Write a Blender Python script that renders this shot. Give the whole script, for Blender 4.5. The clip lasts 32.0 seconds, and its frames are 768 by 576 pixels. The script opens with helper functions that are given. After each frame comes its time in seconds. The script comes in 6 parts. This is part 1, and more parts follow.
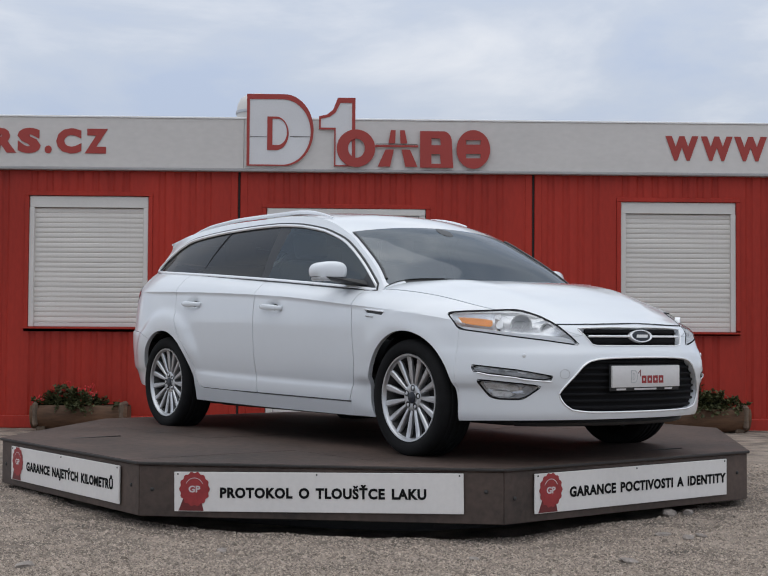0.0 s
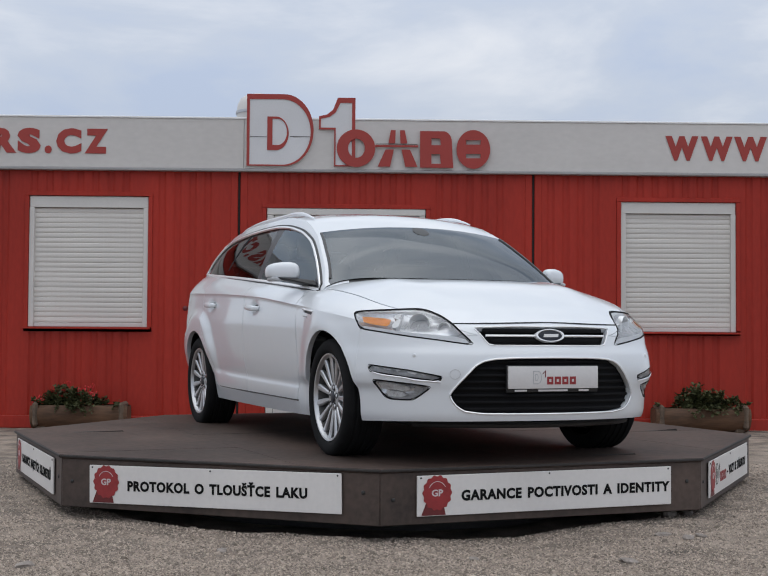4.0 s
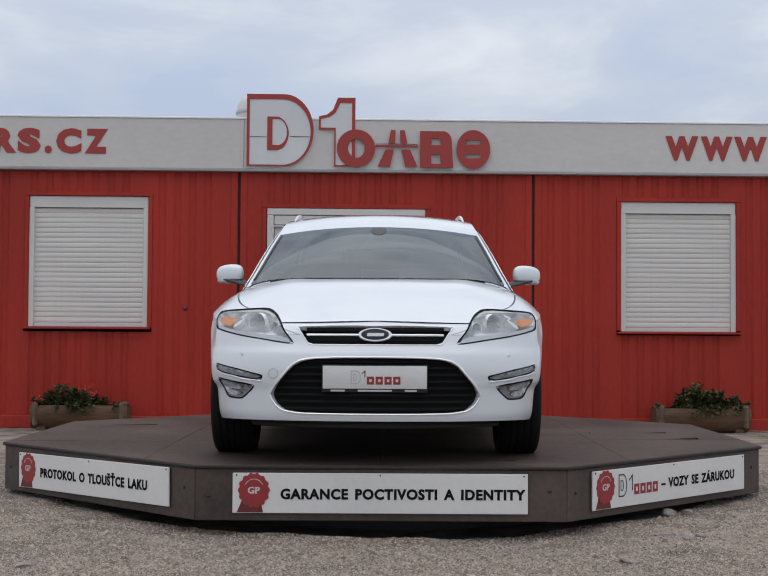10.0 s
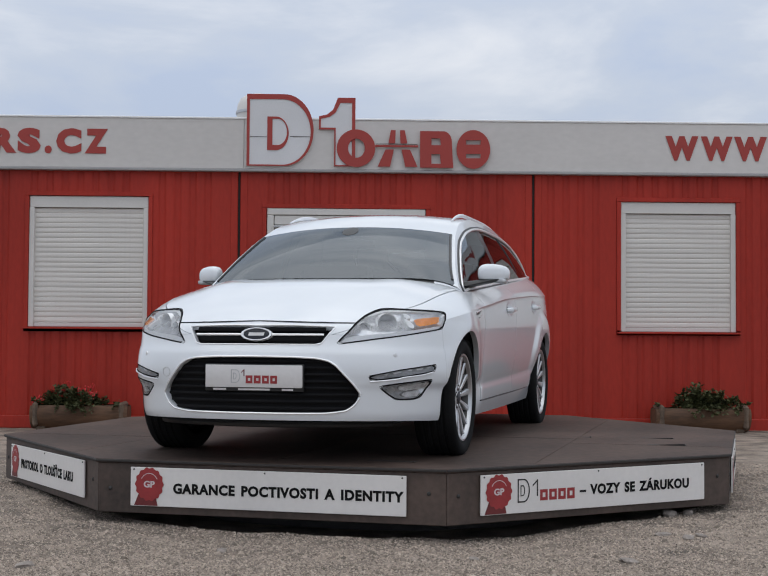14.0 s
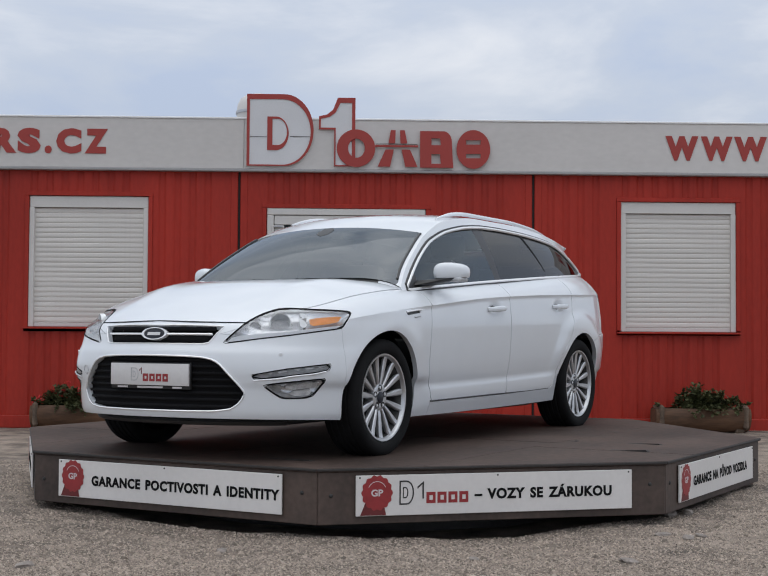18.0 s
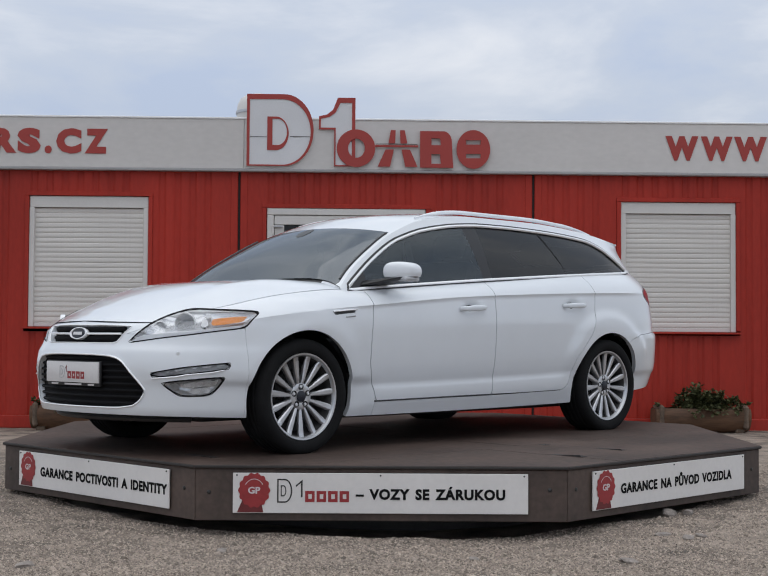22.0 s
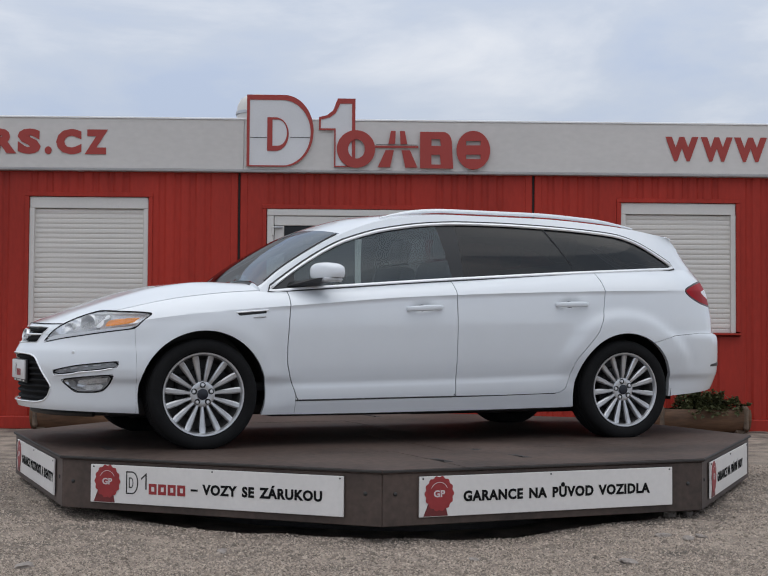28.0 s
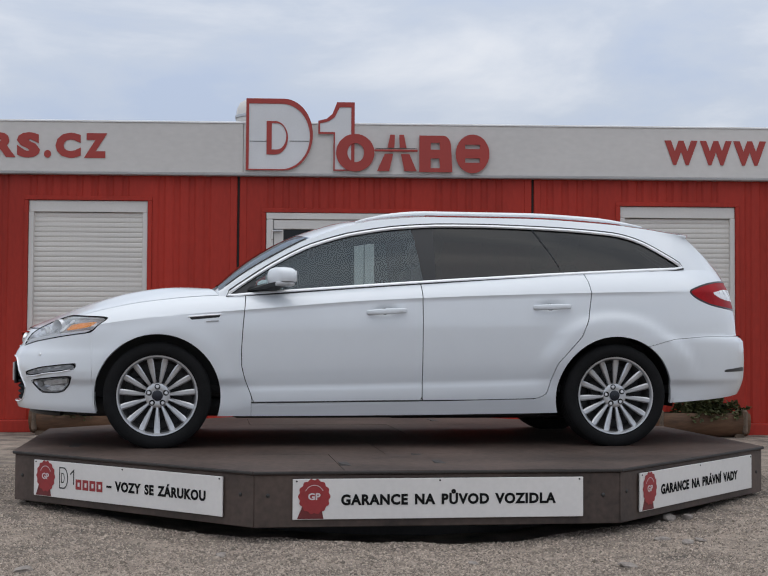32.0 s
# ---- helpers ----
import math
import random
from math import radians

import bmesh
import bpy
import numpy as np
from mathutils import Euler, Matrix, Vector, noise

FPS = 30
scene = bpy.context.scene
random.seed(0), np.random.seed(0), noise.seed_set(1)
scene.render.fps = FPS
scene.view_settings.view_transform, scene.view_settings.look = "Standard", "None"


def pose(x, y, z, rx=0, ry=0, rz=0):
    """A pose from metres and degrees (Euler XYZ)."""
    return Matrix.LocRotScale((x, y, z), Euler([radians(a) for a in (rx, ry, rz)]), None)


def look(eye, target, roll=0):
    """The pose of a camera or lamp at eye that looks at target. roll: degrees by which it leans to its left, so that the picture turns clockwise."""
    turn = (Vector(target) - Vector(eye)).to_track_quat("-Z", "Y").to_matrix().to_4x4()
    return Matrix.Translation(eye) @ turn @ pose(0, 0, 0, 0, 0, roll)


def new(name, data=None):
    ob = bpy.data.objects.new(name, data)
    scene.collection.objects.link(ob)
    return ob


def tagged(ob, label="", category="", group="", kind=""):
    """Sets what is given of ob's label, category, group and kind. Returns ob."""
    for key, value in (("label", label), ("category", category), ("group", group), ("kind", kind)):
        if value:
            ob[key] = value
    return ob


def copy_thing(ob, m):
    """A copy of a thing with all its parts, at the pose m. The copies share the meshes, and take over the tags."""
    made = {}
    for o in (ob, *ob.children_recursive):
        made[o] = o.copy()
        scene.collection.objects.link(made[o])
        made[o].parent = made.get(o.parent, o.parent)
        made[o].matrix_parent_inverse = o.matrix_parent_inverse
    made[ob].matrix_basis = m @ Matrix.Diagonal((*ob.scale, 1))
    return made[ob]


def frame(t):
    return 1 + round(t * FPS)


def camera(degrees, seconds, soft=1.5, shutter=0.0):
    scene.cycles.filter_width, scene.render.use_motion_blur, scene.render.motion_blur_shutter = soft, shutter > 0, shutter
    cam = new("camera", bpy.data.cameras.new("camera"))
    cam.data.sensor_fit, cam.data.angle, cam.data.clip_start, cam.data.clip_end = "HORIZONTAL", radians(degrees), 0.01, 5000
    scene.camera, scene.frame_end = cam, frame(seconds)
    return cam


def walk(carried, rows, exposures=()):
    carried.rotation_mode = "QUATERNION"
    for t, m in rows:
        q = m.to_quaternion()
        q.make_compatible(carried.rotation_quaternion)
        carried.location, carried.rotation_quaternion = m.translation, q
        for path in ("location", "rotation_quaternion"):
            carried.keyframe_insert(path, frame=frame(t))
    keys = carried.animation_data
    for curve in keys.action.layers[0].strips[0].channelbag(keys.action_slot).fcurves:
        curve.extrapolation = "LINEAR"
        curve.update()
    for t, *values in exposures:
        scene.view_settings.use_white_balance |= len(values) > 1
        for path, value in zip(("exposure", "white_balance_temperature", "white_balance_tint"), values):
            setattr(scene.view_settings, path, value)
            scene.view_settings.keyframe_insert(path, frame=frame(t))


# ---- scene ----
# ---------- camera ----------
EYE = (0.0, -9.211, 1.082)
FOCAL = 2785.0


def aim(dx, dy):
    """The standing camera, nudged by a small sideways and upward sway."""
    side, rise = 0.0006 - dx / FOCAL, math.tan(0.0352 + dy / FOCAL)
    return look(EYE, (EYE[0] + 10 * side, EYE[1] + 10, EYE[2] + 10 * rise), 0.30)


cam = camera(31.44, 32.0, soft=1.2)
SWAY = [(0, 0, 0), (23, 0, 0), (23.5, 0, 1.2), (24, 1.2, 7.5), (24.5, 0, 4), (25, 0, 1.5), (25.5, 0, 1.2), (27.5, 0, 1), (28, 0, 1.5),
        (28.5, 1, 6), (29, 0, 5.5), (29.5, 0, 7), (30, 0, 3), (30.5, 0, 8.5), (31, -1.5, 5.5), (31.5, -1.5, 7.5), (32, -1.5, 9)]
walk(cam, [(t, aim(dx, dy)) for t, dx, dy in SWAY])

# ---------- sky and sun ----------
SUN_EL, SUN_AZ = radians(84), radians(195)
world = bpy.data.worlds.new("overcast_sky")
scene.world = world
world.use_nodes = True
wn, wl = world.node_tree.nodes, world.node_tree.links
wn.clear()


def wnode(kind, **values):
    n = wn.new(kind)
    for k, v in values.items():
        n.inputs[k.replace("_", " ")].default_value = v
    return n


sky = wn.new("ShaderNodeTexSky")
sky.sky_type, sky.sun_disc, sky.sun_elevation, sky.sun_rotation = "NISHITA", False, SUN_EL, SUN_AZ
coord = wn.new("ShaderNodeTexCoord")
sep = wn.new("ShaderNodeSeparateXYZ")
wl.new(coord.outputs["Generated"], sep.inputs[0])
stretch = wn.new("ShaderNodeMapping")
stretch.inputs["Scale"].default_value = (1.0, 1.0, 3.0)
stretch.inputs["Location"].default_value = (3.1, 1.7, 0.6)
wl.new(coord.outputs["Generated"], stretch.inputs[0])
cloud = wnode("ShaderNodeTexNoise", Scale=4.2, Detail=8.0, Roughness=0.55, Distortion=0.35)
wl.new(stretch.outputs[0], cloud.inputs["Vector"])
ramp = wn.new("ShaderNodeValToRGB")
ramp.color_ramp.elements[0].position, ramp.color_ramp.elements[0].color = 0.36, (0.49, 0.565, 0.72, 1)
ramp.color_ramp.elements[1].position, ramp.color_ramp.elements[1].color = 0.66, (0.76, 0.785, 0.84, 1)
mid = ramp.color_ramp.elements.new(0.5)
mid.color = (0.565, 0.62, 0.725, 1)
wl.new(cloud.outputs["Fac"], ramp.inputs[0])
rise = wn.new("ShaderNodeMapRange")
rise.inputs["From Min"].default_value, rise.inputs["From Max"].default_value = 0.16, 0.9
rise.inputs["To Min"].default_value, rise.inputs["To Max"].default_value = 1.0, 1.70
wl.new(sep.outputs["Z"], rise.inputs["Value"])
lift = wn.new("ShaderNodeVectorMath")
lift.operation = "SCALE"
warm = wn.new("ShaderNodeMix")
warm.data_type = "RGBA"
high = wn.new("ShaderNodeMapRange")
high.inputs["From Min"].default_value, high.inputs["From Max"].default_value = 0.2, 0.7
wl.new(sep.outputs["Z"], high.inputs["Value"])
wl.new(high.outputs[0], warm.inputs["Factor"])
wl.new(ramp.outputs["Color"], warm.inputs["A"])
puff = wnode("ShaderNodeTexNoise", Scale=3.4, Detail=7.0, Roughness=0.55, Distortion=0.5)
wl.new(coord.outputs["Generated"], puff.inputs["Vector"])
overhead = wn.new("ShaderNodeValToRGB")
overhead.color_ramp.elements[0].position, overhead.color_ramp.elements[0].color = 0.36, (0.40, 0.455, 0.53, 1)
overhead.color_ramp.elements[1].position, overhead.color_ramp.elements[1].color = 0.66, (0.79, 0.81, 0.83, 1)
wl.new(puff.outputs["Fac"], overhead.inputs[0])
wl.new(overhead.outputs["Color"], warm.inputs["B"])
wl.new(warm.outputs["Result"], lift.inputs[0])
wl.new(rise.outputs[0], lift.inputs["Scale"])
bg_cloud, bg_sky, add = wn.new("ShaderNodeBackground"), wn.new("ShaderNodeBackground"), wn.new("ShaderNodeAddShader")
bg_cloud.inputs["Strength"].default_value = 0.92
bg_sky.inputs["Strength"].default_value = 0.012
wl.new(lift.outputs[0], bg_cloud.inputs["Color"])
wl.new(sky.outputs[0], bg_sky.inputs["Color"])
wl.new(bg_cloud.outputs[0], add.inputs[0])
wl.new(bg_sky.outputs[0], add.inputs[1])
wo = wn.new("ShaderNodeOutputWorld")
wl.new(add.outputs[0], wo.inputs["Surface"])

sun = new("sun", bpy.data.lights.new("sun", "SUN"))
sun.data.energy, sun.data.angle, sun.data.color = 0.62, radians(90), (1.0, 0.955, 0.91)
sun.matrix_world = look((-0.35, -1.3, 12), (0, 0, 0))
scene.view_settings.exposure = 0.0


# ---------- materials ----------
def material(name, color, rough=0.5, metal=0.0, vary=0.12, big=1.5, fine=60.0, bump=0.0, coat=0.0, spec=0.5, second=None, per_object=0.0, squash=(1, 1, 1), islands=0.0, coat_rough=0.10):
    """A surface of one base colour with blotches (big) and grain (fine), both in cycles a metre, and fine relief."""
    m = bpy.data.materials.new(name)
    m.use_nodes = True
    n, l = m.node_tree.nodes, m.node_tree.links
    b = n["Principled BSDF"]
    b.inputs["Metallic"].default_value = metal
    b.inputs["Coat Weight"].default_value = coat
    b.inputs["Coat Roughness"].default_value = coat_rough
    b.inputs["Specular IOR Level"].default_value = spec
    tc = n.new("ShaderNodeTexCoord")
    mp = n.new("ShaderNodeMapping")
    mp.inputs["Scale"].default_value = squash
    l.new(tc.outputs["Object"], mp.inputs[0])
    a, c = n.new("ShaderNodeTexNoise"), n.new("ShaderNodeTexNoise")
    a.inputs["Scale"].default_value, a.inputs["Detail"].default_value = big, 5.0
    c.inputs["Scale"].default_value, c.inputs["Detail"].default_value = fine, 3.0
    l.new(mp.outputs[0], a.inputs["Vector"])
    l.new(mp.outputs[0], c.inputs["Vector"])
    mix = n.new("ShaderNodeMix")
    mix.data_type = "RGBA"
    other = second or tuple(v * (1 - 2.2 * vary) for v in color)
    mix.inputs["A"].default_value = (*other, 1)
    mix.inputs["B"].default_value = (*[min(1, v * (1 + 0.6 * vary)) for v in color], 1)
    blend = n.new("ShaderNodeMath")
    blend.operation = "ADD"
    half = n.new("ShaderNodeMath")
    half.operation, half.inputs[1].default_value = "MULTIPLY", 0.5
    total = n.new("ShaderNodeMapRange")
    total.inputs["From Min"].default_value, total.inputs["From Max"].default_value = 0.45, 1.0
    l.new(c.outputs["Fac"], half.inputs[0])
    l.new(a.outputs["Fac"], blend.inputs[0])
    l.new(half.outputs[0], blend.inputs[1])
    l.new(blend.outputs[0], total.inputs["Value"])
    l.new(total.outputs[0], mix.inputs["Factor"])
    out = mix.outputs["Result"]
    if per_object or islands:
        info = n.new("ShaderNodeNewGeometry" if islands else "ShaderNodeObjectInfo")
        per_object = per_object or islands
        rng = n.new("ShaderNodeMapRange")
        rng.inputs["To Min"].default_value, rng.inputs["To Max"].default_value = 1 - per_object, 1 + per_object
        hsv = n.new("ShaderNodeHueSaturation")
        l.new(info.outputs["Random Per Island" if islands else "Random"], rng.inputs["Value"])
        l.new(rng.outputs[0], hsv.inputs["Value"])
        l.new(out, hsv.inputs["Color"])
        out = hsv.outputs["Color"]
    l.new(out, b.inputs["Base Color"])
    rr = n.new("ShaderNodeMapRange")
    rr.inputs["To Min"].default_value, rr.inputs["To Max"].default_value = max(0.02, rough * 0.85), min(1, rough * 1.15)
    l.new(a.outputs["Fac"], rr.inputs["Value"])
    l.new(rr.outputs[0], b.inputs["Roughness"])
    if bump:
        bp = n.new("ShaderNodeBump")
        bp.inputs["Strength"].default_value, bp.inputs["Distance"].default_value = 0.6, bump
        l.new(c.outputs["Fac"], bp.inputs["Height"])
        l.new(bp.outputs[0], b.inputs["Normal"])
    return m


def glass(name, tint, gloss_rough=0.01, ior=1.5, sheen=(0.8, 0.8, 0.8)):
    """A thin tinted pane: what is behind it, darkened, under a clear reflection."""
    m = bpy.data.materials.new(name)
    m.use_nodes = True
    n, l = m.node_tree.nodes, m.node_tree.links
    n.clear()
    tr, gl, mx, fr, o = (n.new("ShaderNode" + k) for k in ("BsdfTransparent", "BsdfGlossy", "MixShader", "Fresnel", "OutputMaterial"))
    tr.inputs["Color"].default_value = (*tint, 1)
    gl.inputs["Roughness"].default_value = gloss_rough
    gl.inputs["Color"].default_value = (*sheen, 1)
    fr.inputs["IOR"].default_value = ior
    l.new(fr.outputs[0], mx.inputs[0])
    l.new(tr.outputs[0], mx.inputs[1])
    l.new(gl.outputs[0], mx.inputs[2])
    l.new(mx.outputs[0], o.inputs["Surface"])
    return m


RED_WALL = material("red_painted_steel", (0.405, 0.033, 0.020), 0.5, vary=0.14, big=1.2, fine=35, bump=0.0006, spec=0.25, squash=(1, 1, 0.25))
DARK_GAP = material("black_sealing_strip", (0.012, 0.011, 0.011), 0.8)
FASCIA = material("white_fascia_sheet", (0.635, 0.605, 0.578), 0.5, vary=0.06, big=0.9, fine=25, squash=(0.5, 1, 1))
FASCIA_TRIM = material("grey_folded_edge", (0.36, 0.35, 0.35), 0.5, vary=0.10)
# extra white: the overexposed glare along the top edge is put into the colour
LIT_FLASHING = material("overlit_white_flashing", (0.86, 0.86, 0.86), 0.35, vary=0.03)
SIGN_RED = material("red_vinyl", (0.37, 0.042, 0.032), 0.5, vary=0.06)
SIGN_WHITE = material("white_sign_board", (0.68, 0.68, 0.69), 0.45, vary=0.04, big=3)
SHUTTER = material("white_shutter_slat", (0.708, 0.673, 0.630), 0.45, vary=0.06, per_object=0.05)
PVC = material("white_pvc_frame", (0.662, 0.635, 0.602), 0.4, vary=0.05)
GLASS_DARK = glass("dim_window_glass", (0.05, 0.055, 0.06))
GALV = material("dull_galvanised_metal", (0.55, 0.56, 0.58), 0.4, metal=0.7, vary=0.1)
TABLE_TOP = material("brown_film_faced_plywood", (0.091, 0.063, 0.052), 0.65, vary=0.32, big=1.7, fine=24, bump=0.0012, spec=0.2)
TABLE_SKIRT = material("brown_weathered_board", (0.088, 0.060, 0.048), 0.6, vary=0.30, big=2.2, fine=30, bump=0.0012)
TABLE_EDGE = material("dark_board_edge", (0.035, 0.030, 0.028), 0.7, vary=0.2)
BOARD = material("white_plastic_banner_board", (0.742, 0.712, 0.685), 0.42, vary=0.04, big=2.5, fine=40)
INK = material("black_printed_letters", (0.012, 0.012, 0.012), 0.8, spec=0.1)
SEAL_RED = material("red_printed_seal", (0.32, 0.030, 0.032), 0.5, vary=0.1, big=20)
SEAL_DARK = material("dark_red_printed_ribbon", (0.15, 0.02, 0.02), 0.5, vary=0.1, big=20)
SEAL_PALE = material("pale_printed_bars", (0.70, 0.62, 0.62), 0.5)
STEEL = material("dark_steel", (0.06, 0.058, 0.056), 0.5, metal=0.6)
GRAVEL = material("grey_crushed_gravel", (0.320, 0.260, 0.210), 0.95, vary=0.42, big=5.0, fine=150, bump=0.015)
STONE = material("pale_gravel_stone", (0.362, 0.297, 0.244), 0.9, vary=0.15, big=30, fine=200, bump=0.002, islands=0.58)
ROCK = material("pale_broken_stone", (0.31, 0.27, 0.24), 0.9, vary=0.2, big=25, fine=160, bump=0.003)
LOG = material("weathered_log_wood", (0.150, 0.078, 0.042), 0.8, vary=0.3, big=6, fine=50, bump=0.004, squash=(0.2, 1, 1))
LOG_END = material("pale_weathered_log_end", (0.17, 0.12, 0.085), 0.85, vary=0.3, big=9, fine=60, bump=0.003)
SOIL = material("dark_soil", (0.04, 0.03, 0.022), 0.95, vary=0.3, fine=80, bump=0.01)
LEAF = material("dark_green_leaf", (0.075, 0.082, 0.026), 0.7, vary=0.3, big=12)
PETAL = material("red_petal", (0.72, 0.045, 0.05), 0.6, vary=0.2, big=14)


# ---------- building blocks ----------
def link(name, mesh, mat, parent=None, label="", smooth=None):
    """One mesh object; under a thing or a part if parent is given."""
    if mat is not None:
        mesh.materials.append(mat)
    if smooth is not None:
        mesh.polygons.foreach_set("use_smooth", [True] * len(mesh.polygons))
        mesh.set_sharp_from_angle(angle=radians(smooth))
    ob = new(name, mesh)
    ob.parent = parent
    if label:
        ob["label"] = label
    return ob


def part(name, bm, mat, parent=None, label="", smooth=None):
    me = bpy.data.meshes.new(name)
    bm.to_mesh(me)
    bm.free()
    return link(name, me, mat, parent, label, smooth)


def from_arrays(name, verts, faces):
    me = bpy.data.meshes.new(name)
    me.from_pydata([tuple(map(float, v)) for v in verts], [], [tuple(int(i) for i in f) for f in faces])
    me.update()
    return me


def box(bm, c, size, bevel=0.0, m=None, seg=1):
    """A box with softened edges, added to bm. c: its centre."""
    r = bmesh.ops.create_cube(bm, size=1.0, matrix=(m or Matrix()) @ Matrix.Translation(c) @ Matrix.Diagonal((*size, 1)))
    if bevel:
        es = {e for v in r["verts"] for e in v.link_edges}
        bmesh.ops.bevel(bm, geom=list(es), offset=bevel, segments=seg, affect="EDGES", profile=0.5)
    return bm


def boxed(c, size, bevel=0.0, m=None, seg=1):
    return box(bmesh.new(), c, size, bevel, m, seg)


def empty(name, m=None):
    ob = new(name)
    ob.empty_display_size = 0.2
    if m is not None:
        ob.matrix_basis = m
    return ob


def slab(outline, depth, holes=()):
    """A plate in the x-z plane: a closed outline (and holes) with thickness along +y. Faces -y."""
    cu = bpy.data.curves.new("slab", "CURVE")
    cu.dimensions, cu.fill_mode, cu.extrude = "2D", "BOTH", depth / 2
    for loop in (outline, *holes):
        sp = cu.splines.new("POLY")
        sp.points.add(len(loop) - 1)
        for p, (x, z) in zip(sp.points, loop):
            p.co = (x, z, 0, 1)
        sp.use_cyclic_u = True
    ob = bpy.data.objects.new("slab", cu)
    me = bpy.data.meshes.new_from_object(ob)
    bpy.data.objects.remove(ob)
    bpy.data.curves.remove(cu)
    me.transform(Matrix.Translation((0, depth / 2, 0)) @ pose(0, 0, 0, 90))
    return me


def words(body, width, height, depth=0.002, bold=0.0, spacing=1.0, gaps=1.0):
    """Lettering in the x-z plane, a mesh a letter, scaled to a width and a cap height; its lower left corner at the origin, facing -y."""
    cu = bpy.data.curves.new("words", "FONT")
    cu.body, cu.extrude, cu.offset, cu.resolution_u, cu.space_character, cu.space_word = body, depth / 2, bold, 3, spacing, gaps
    ob = bpy.data.objects.new("words", cu)
    me = bpy.data.meshes.new_from_object(ob)
    bpy.data.objects.remove(ob)
    cap = bpy.data.curves.new("cap", "FONT")
    cap.body, cap.offset = "H", bold
    cob = bpy.data.objects.new("cap", cap)
    cme = bpy.data.meshes.new_from_object(cob)
    top = max(v.co.y for v in cme.vertices)
    low = min(v.co.y for v in cme.vertices)
    bpy.data.objects.remove(cob)
    xs = [v.co.x for v in me.vertices]
    sx, sy = width / (max(xs) - min(xs)), height / (top - low)
    me.transform(pose(0, 0, 0, 90) @ Matrix.Diagonal((sx, sy, 1, 1)) @ Matrix.Translation((-min(xs), -low, 0)))
    # part the lettering into single letters, each with its accent
    root = list(range(len(me.vertices)))

    def find(a):
        while root[a] != a:
            root[a] = root[root[a]]
            a = root[a]
        return a
    for e in me.edges:
        root[find(e.vertices[0])] = find(e.vertices[1])
    pieces = {}
    for f in me.polygons:
        pieces.setdefault(find(f.vertices[0]), []).append(tuple(f.vertices))
    spans = []
    for fs in pieces.values():
        xs = [me.vertices[i].co.x for f in fs for i in f]
        spans.append([min(xs), max(xs), fs])
    spans.sort(key=lambda s: s[0] - s[1])
    letters = []
    for a, b, fs in spans:
        home = [l for l in letters if min(b, l[1]) - max(a, l[0]) > 0.5 * (b - a)]
        if home:
            home[0][2].extend(fs)
        else:
            letters.append([a, b, list(fs)])
    out = []
    for a, b, fs in sorted(letters, key=lambda l: l[0]):
        used = sorted({i for f in fs for i in f})
        back = {i: k for k, i in enumerate(used)}
        out.append(from_arrays("letter", [me.vertices[i].co for i in used], [tuple(back[i] for i in f) for f in fs]))
    return out


def arc(cx, cz, rx, rz, a0, a1, n=12):
    return [(cx + rx * math.cos(radians(a0 + (a1 - a0) * i / n)), cz + rz * math.sin(radians(a0 + (a1 - a0) * i / n))) for i in range(n + 1)]


def tube(path, r, sides=8, closed=False, flat=1.0):
    """A rod along points; flat squeezes it along its second axis."""
    pts = [Vector(p) for p in path]
    n = len(pts)
    vs, fs = [], []
    up = Vector((0, 0, 1))
    for i, p in enumerate(pts):
        a = pts[(i - 1) % n] if closed or i else p
        b = pts[(i + 1) % n] if closed or i < n - 1 else p
        d = (b - a).normalized()
        ref = up if abs(d.z) < 0.95 else Vector((0, 1, 0))
        s = d.cross(ref).normalized()
        w = s.cross(d)
        rr = r[i] if hasattr(r, "__len__") else r
        for k in range(sides):
            an = 2 * math.pi * k / sides
            vs.append(p + s * (rr * math.cos(an) * flat) + w * (rr * math.sin(an)))
    for i in range(n if closed else n - 1):
        for k in range(sides):
            i2, k2 = (i + 1) % n, (k + 1) % sides
            fs.append((i * sides + k, i * sides + k2, i2 * sides + k2, i2 * sides + k))
    if not closed:
        fs.append(tuple(range(sides))[::-1])
        fs.append(tuple((n - 1) * sides + k for k in range(sides)))
    return from_arrays("tube", vs, fs)


def lathe(profile, segs=48, axis="y"):
    """A turned body: profile points (radius, along the axis)."""
    vs, fs = [], []
    m = len(profile)
    for i in range(segs):
        a = 2 * math.pi * i / segs
        for r, h in profile:
            if axis == "y":
                vs.append((r * math.cos(a), h, r * math.sin(a)))
            else:
                vs.append((r * math.cos(a), r * math.sin(a), h))
    for i in range(segs):
        j = (i + 1) % segs
        for k in range(m - 1):
            f = (i * m + k, i * m + k + 1, j * m + k + 1, j * m + k)
            fs.append(f[::-1] if axis == "y" else f[::-1])
    return from_arrays("lathe", vs, fs)


def join_meshes(name, meshes):
    bm = bmesh.new()
    for me in meshes:
        bm.from_mesh(me)
    me = bpy.data.meshes.new(name)
    bm.to_mesh(me)
    bm.free()
    return me


